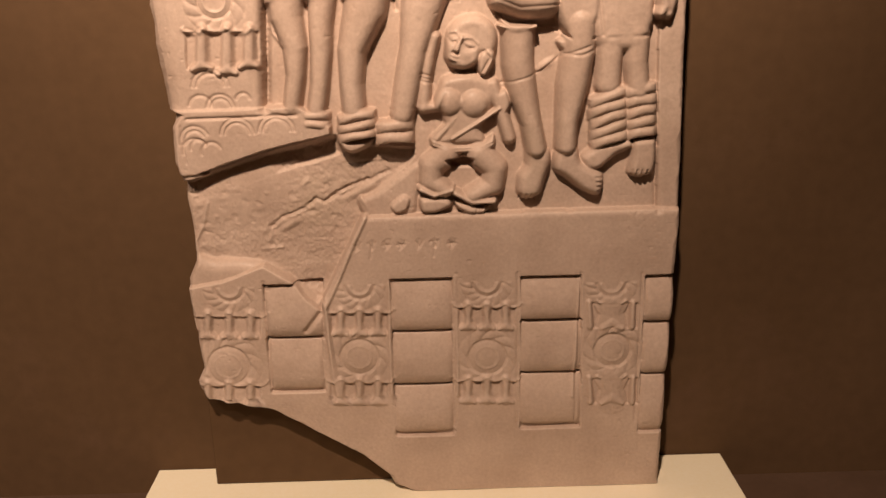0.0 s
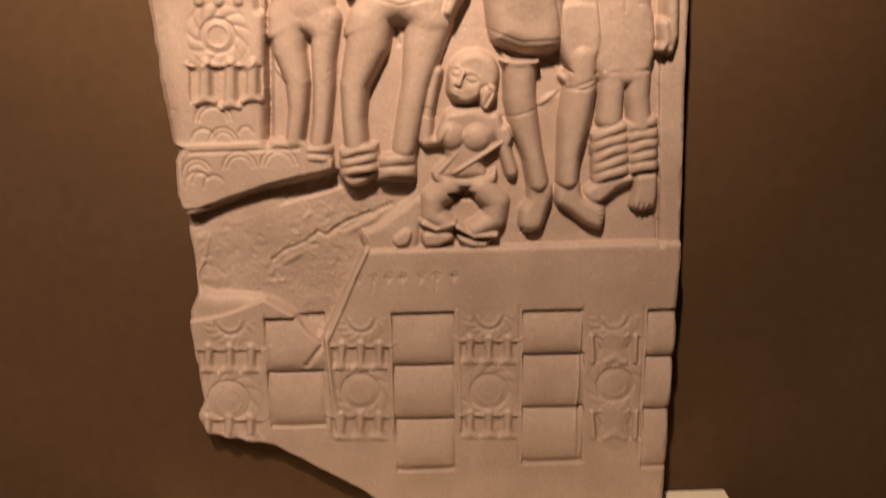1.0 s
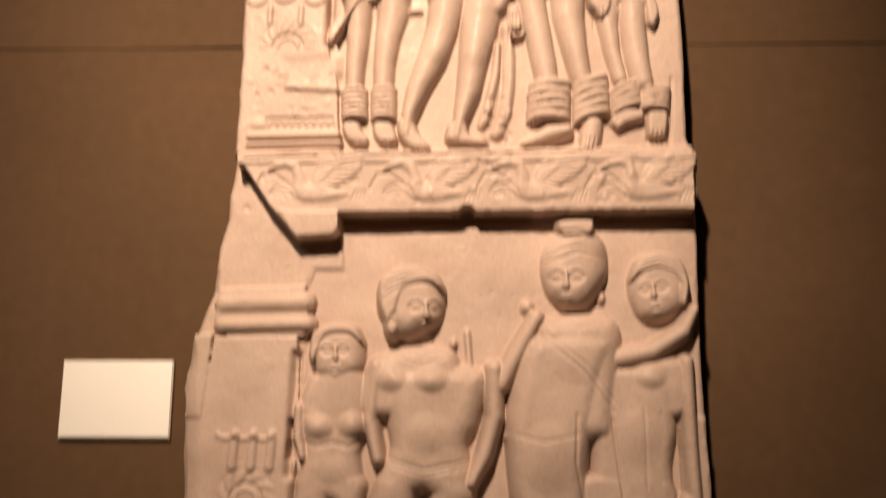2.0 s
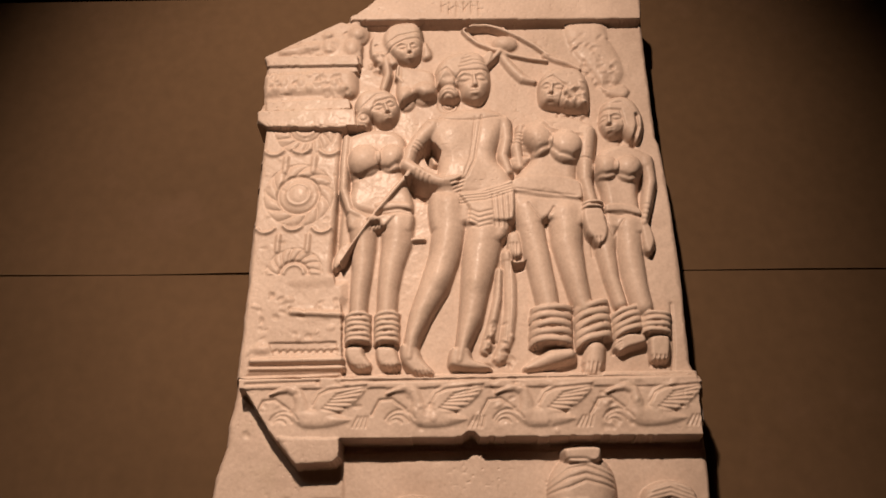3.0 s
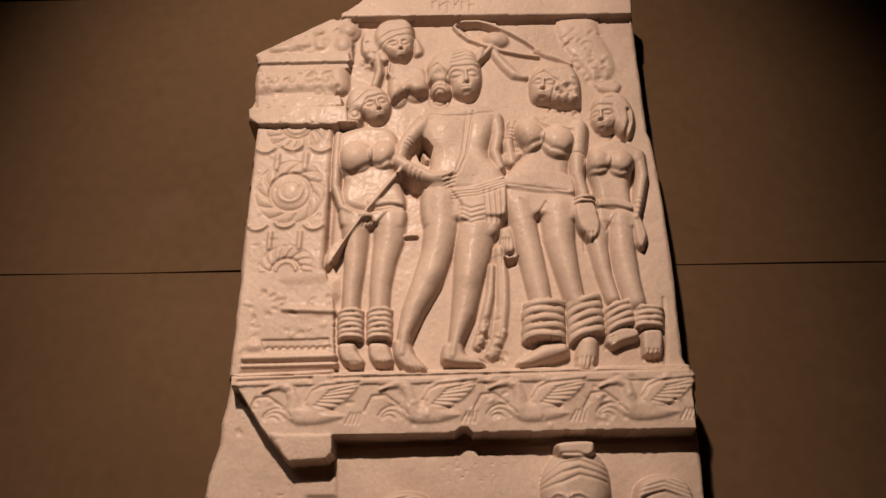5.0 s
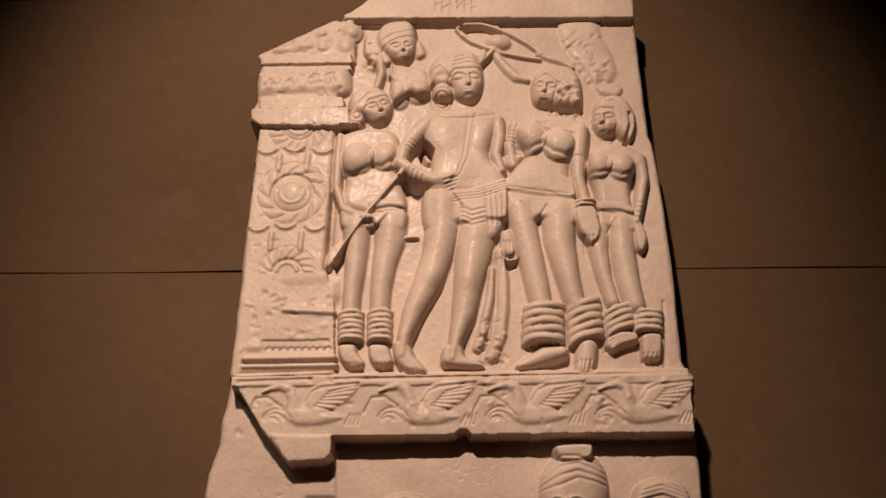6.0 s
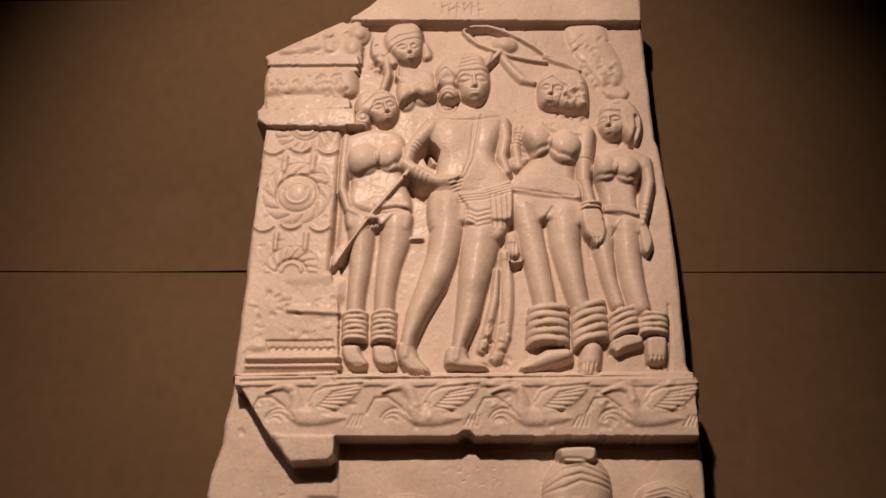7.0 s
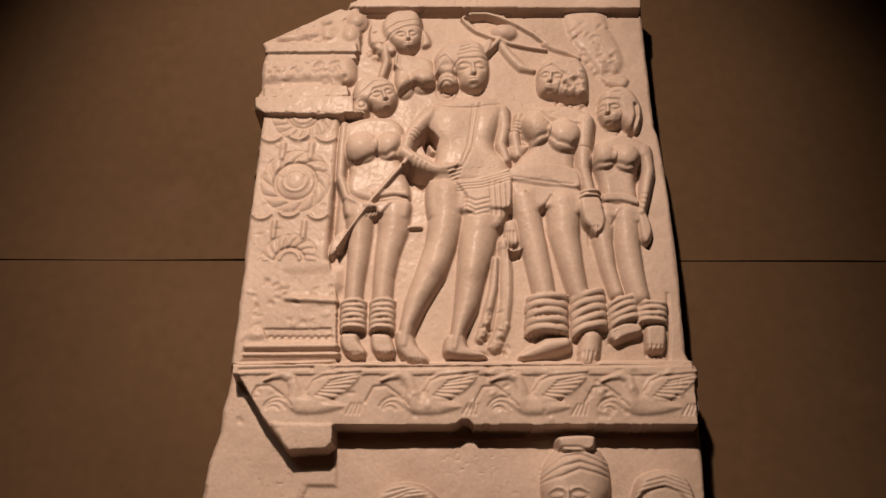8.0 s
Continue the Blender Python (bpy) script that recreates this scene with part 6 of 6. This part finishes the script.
groove(0.005, 0.005, (0.59, 2.542), (0.585, 2.414), (0.575, 2.352))
crumbled((-0.56, 2.58), (-0.30, 2.40), 30, 46, 0.003)
crumbled((-0.56, 2.32), (0.63, 2.18), 60, 47, 0.0028)
crumbled((-0.56, 3.46), (-0.29, 3.36), 14, 48, 0.004)
crumbled((-0.57, 3.30), (-0.31, 3.21), 24, 49, 0.004)
crumbled((-0.56, 3.09), (-0.34, 2.66), 26, 50, 0.002)

# worn inscription on the top band
groove(0.004, 0.004, (-0.034, 3.562), (-0.032, 3.525))
groove(0.004, 0.004, (-0.034, 3.548), (-0.02, 3.552))
groove(0.004, 0.004, (-0.011, 3.561), (-0.009, 3.516))
groove(0.004, 0.004, (-0.011, 3.534), (0.004, 3.543))
groove(0.003, 0.004, (0.013, 3.561), (0.014, 3.507))
groove(0.003, 0.004, (0.013, 3.548), (0.027, 3.534))
groove(0.004, 0.004, (0.036, 3.561), (0.038, 3.525))
groove(0.004, 0.004, (0.036, 3.534), (0.05, 3.552))
groove(0.004, 0.004, (0.059, 3.561), (0.061, 3.516))
groove(0.004, 0.004, (0.059, 3.547), (0.073, 3.543))
groove(0.004, 0.004, (0.082, 3.561), (0.084, 3.507))
groove(0.004, 0.004, (0.082, 3.534), (0.096, 3.533))

# ---- weathering: softened edges, pits and chips, then the sheet and its thickness ----
def softened(a, times):
    for _ in range(times):
        b = a.copy()
        b[1:-1, 1:-1] = (4 * a[1:-1, 1:-1] + a[:-2, 1:-1] + a[2:, 1:-1] + a[1:-1, :-2] + a[1:-1, 2:]) / 8
        a = b
    return a


H = softened(H, 2)

# deep dark slots under the top band and beside the capital
for x0, x1 in ((-0.268, -0.196), (-0.104, 0.050), (0.165, 0.352), (0.486, 0.585)):
    plate(-0.05, 0.0015, (x0, 3.488), (x1, 3.488), (x1, 3.472), (x0, 3.472), cut=True)
plate(-0.06, 0.0015, (-0.316, 3.103), (-0.262, 3.103), (-0.262, 3.088), (-0.316, 3.088), cut=True)

broken = np.clip((-0.034 - H) / 0.008, 0, 1)
H += ROUGH * (0.0004 + 0.0018 * broken) + value_noise(0.09, 13) * (0.0012 + 0.004 * broken) + value_noise(0.006, 14) * (0.0002 + 0.0014 * broken)
pits = np.clip(value_noise(0.008, 15) - 0.66, 0, 1) * np.clip(value_noise(0.16, 16) + 0.2, 0, 1)
H -= pits * 0.007
H += value_noise(0.034, 31) * 0.0005 + value_noise(0.017, 32) * 0.0003
edge = np.minimum(U * (xr - xl)[:, None], (1 - U) * (xr - xl)[:, None])
H -= np.clip(1 - edge / (0.012 + 0.005 * ROUGH), 0, 1) ** 2 * 0.009

side_width = np.interp(zs, [1.0, 1.14, 1.2, 1.4, 1.7, 1.8, 1.86], [0.0, 0.005, 0.035, 0.055, 0.045, 0.03, 0.0])
fall = np.clip(1 - U * (xr - xl)[:, None] / (side_width[:, None] + 1e-6), 0, 1)
H -= fall ** 1.5 * 0.03 * np.clip(side_width[:, None] / 0.03, 0, 1)
BACK = 0.115
flare = np.interp(zs, [0.08, 0.37, 0.40, 0.9, 1.02, 1.1, 1.3, 1.75, 1.85, 2.0, 2.3, 2.6, 3.0, 3.13, 3.2, 3.6],
                  [0.012, 0.02, 0.004, 0.012, 0.022, 0.012, 0.026, 0.024, 0.02, 0.02, 0.026, 0.026, 0.02, 0.0, 0.004, 0.004])
flare = flare + wobble(zs, 7, 0.004, (0.07, 0.03, 0.012))
SIDE = 7
cols_x, cols_y = [], []
rough_side = np.random.default_rng(5).normal(0, 1, (NZ, SIDE))
for i in range(SIDE, 0, -1):
    f = i / SIDE
    cols_x.append(xl - flare * f ** 0.7 + rough_side[:, i - 1] * 0.0002)
    cols_y.append(-H[:, 0] * (1 - f) + BACK * f)
right_x = [xr + 0.003 * (i / SIDE) + rough_side[:, SIDE - i] * 0.0002 for i in range(1, SIDE + 1)]
right_y = [-H[:, -1] * (1 - i / SIDE) + BACK * i / SIDE for i in range(1, SIDE + 1)]
GX = np.concatenate([np.stack(cols_x, 1), X, np.stack(right_x, 1)], 1)
GY = np.concatenate([np.stack(cols_y, 1), -H, np.stack(right_y, 1)], 1)
GZ = np.repeat(zs[:, None], GX.shape[1], 1)
bottom_noise = wobble(GX[0], 21, 0.003)
top_noise = wobble(GX[-1], 22, 0.006)
GZ[-1] += top_noise - 0.006
GX, GY, GZ = (np.concatenate([a[:1], a, a[-1:]], 0) for a in (GX, GY, GZ))
GY[0], GY[-1] = BACK, BACK
GZ[-1] -= 0.01
rows, cols = GX.shape
panel = tagged(new("relief_panel"), "tall broken buff stone panel with carved figures, on a plinth", "relief")
REGISTERS = (("base_block", 0.0, 0.93, "weathered base block carved with cushions and small pilasters"),
             ("lower_scene", 0.93, 2.168, "carved lower scene with standing figures and a broken hollow"),
             ("swan_frieze", 2.168, 2.335, "projecting band carved with a row of swans"),
             ("upper_scene", 2.335, 3.495, "carved upper scene with standing figures beside a pilaster"),
             ("top_band", 3.495, 9.0, "plain broken top band with a short worn inscription"))


def register(name, low, high, label):
    """One carved stage of the panel: a stretch of the worked sheet with its sides and back."""
    inner = GZ[:, SIDE + 5]
    r0 = 0 if low == 0 else int(np.argmax(inner >= low))
    r1 = rows - 1 if high > 5 else int(np.argmax(inner >= high))
    gx, gy, gz = (a[r0:r1 + 1] for a in (GX, GY, GZ))
    index = np.arange(gx.size).reshape(gx.shape)
    quads = np.stack([index[:-1, :-1], index[:-1, 1:], index[1:, 1:], index[1:, :-1]], -1).reshape(-1, 4)
    back = np.stack([index[:-1, -1], index[:-1, 0], index[1:, 0], index[1:, -1]], -1)
    quads = np.concatenate([quads, back])
    me = bpy.data.meshes.new(name)
    me.vertices.add(gx.size)
    me.vertices.foreach_set("co", np.stack([gx, gy, gz], -1).astype(np.float32).ravel())
    me.loops.add(quads.size)
    me.loops.foreach_set("vertex_index", quads.astype(np.int32).ravel())
    me.polygons.add(len(quads))
    me.polygons.foreach_set("loop_start", np.arange(0, quads.size, 4, dtype=np.int32))
    drop = gy.ravel()[quads]
    me.polygons.foreach_set("use_smooth", (drop.max(1) - drop.min(1)) <= 0.0065)
    me.update(calc_edges=True)
    me.materials.append(STONE)
    ob = tagged(new(name, me), label)
    ob.parent = panel


for stage in REGISTERS:
    register(*stage)
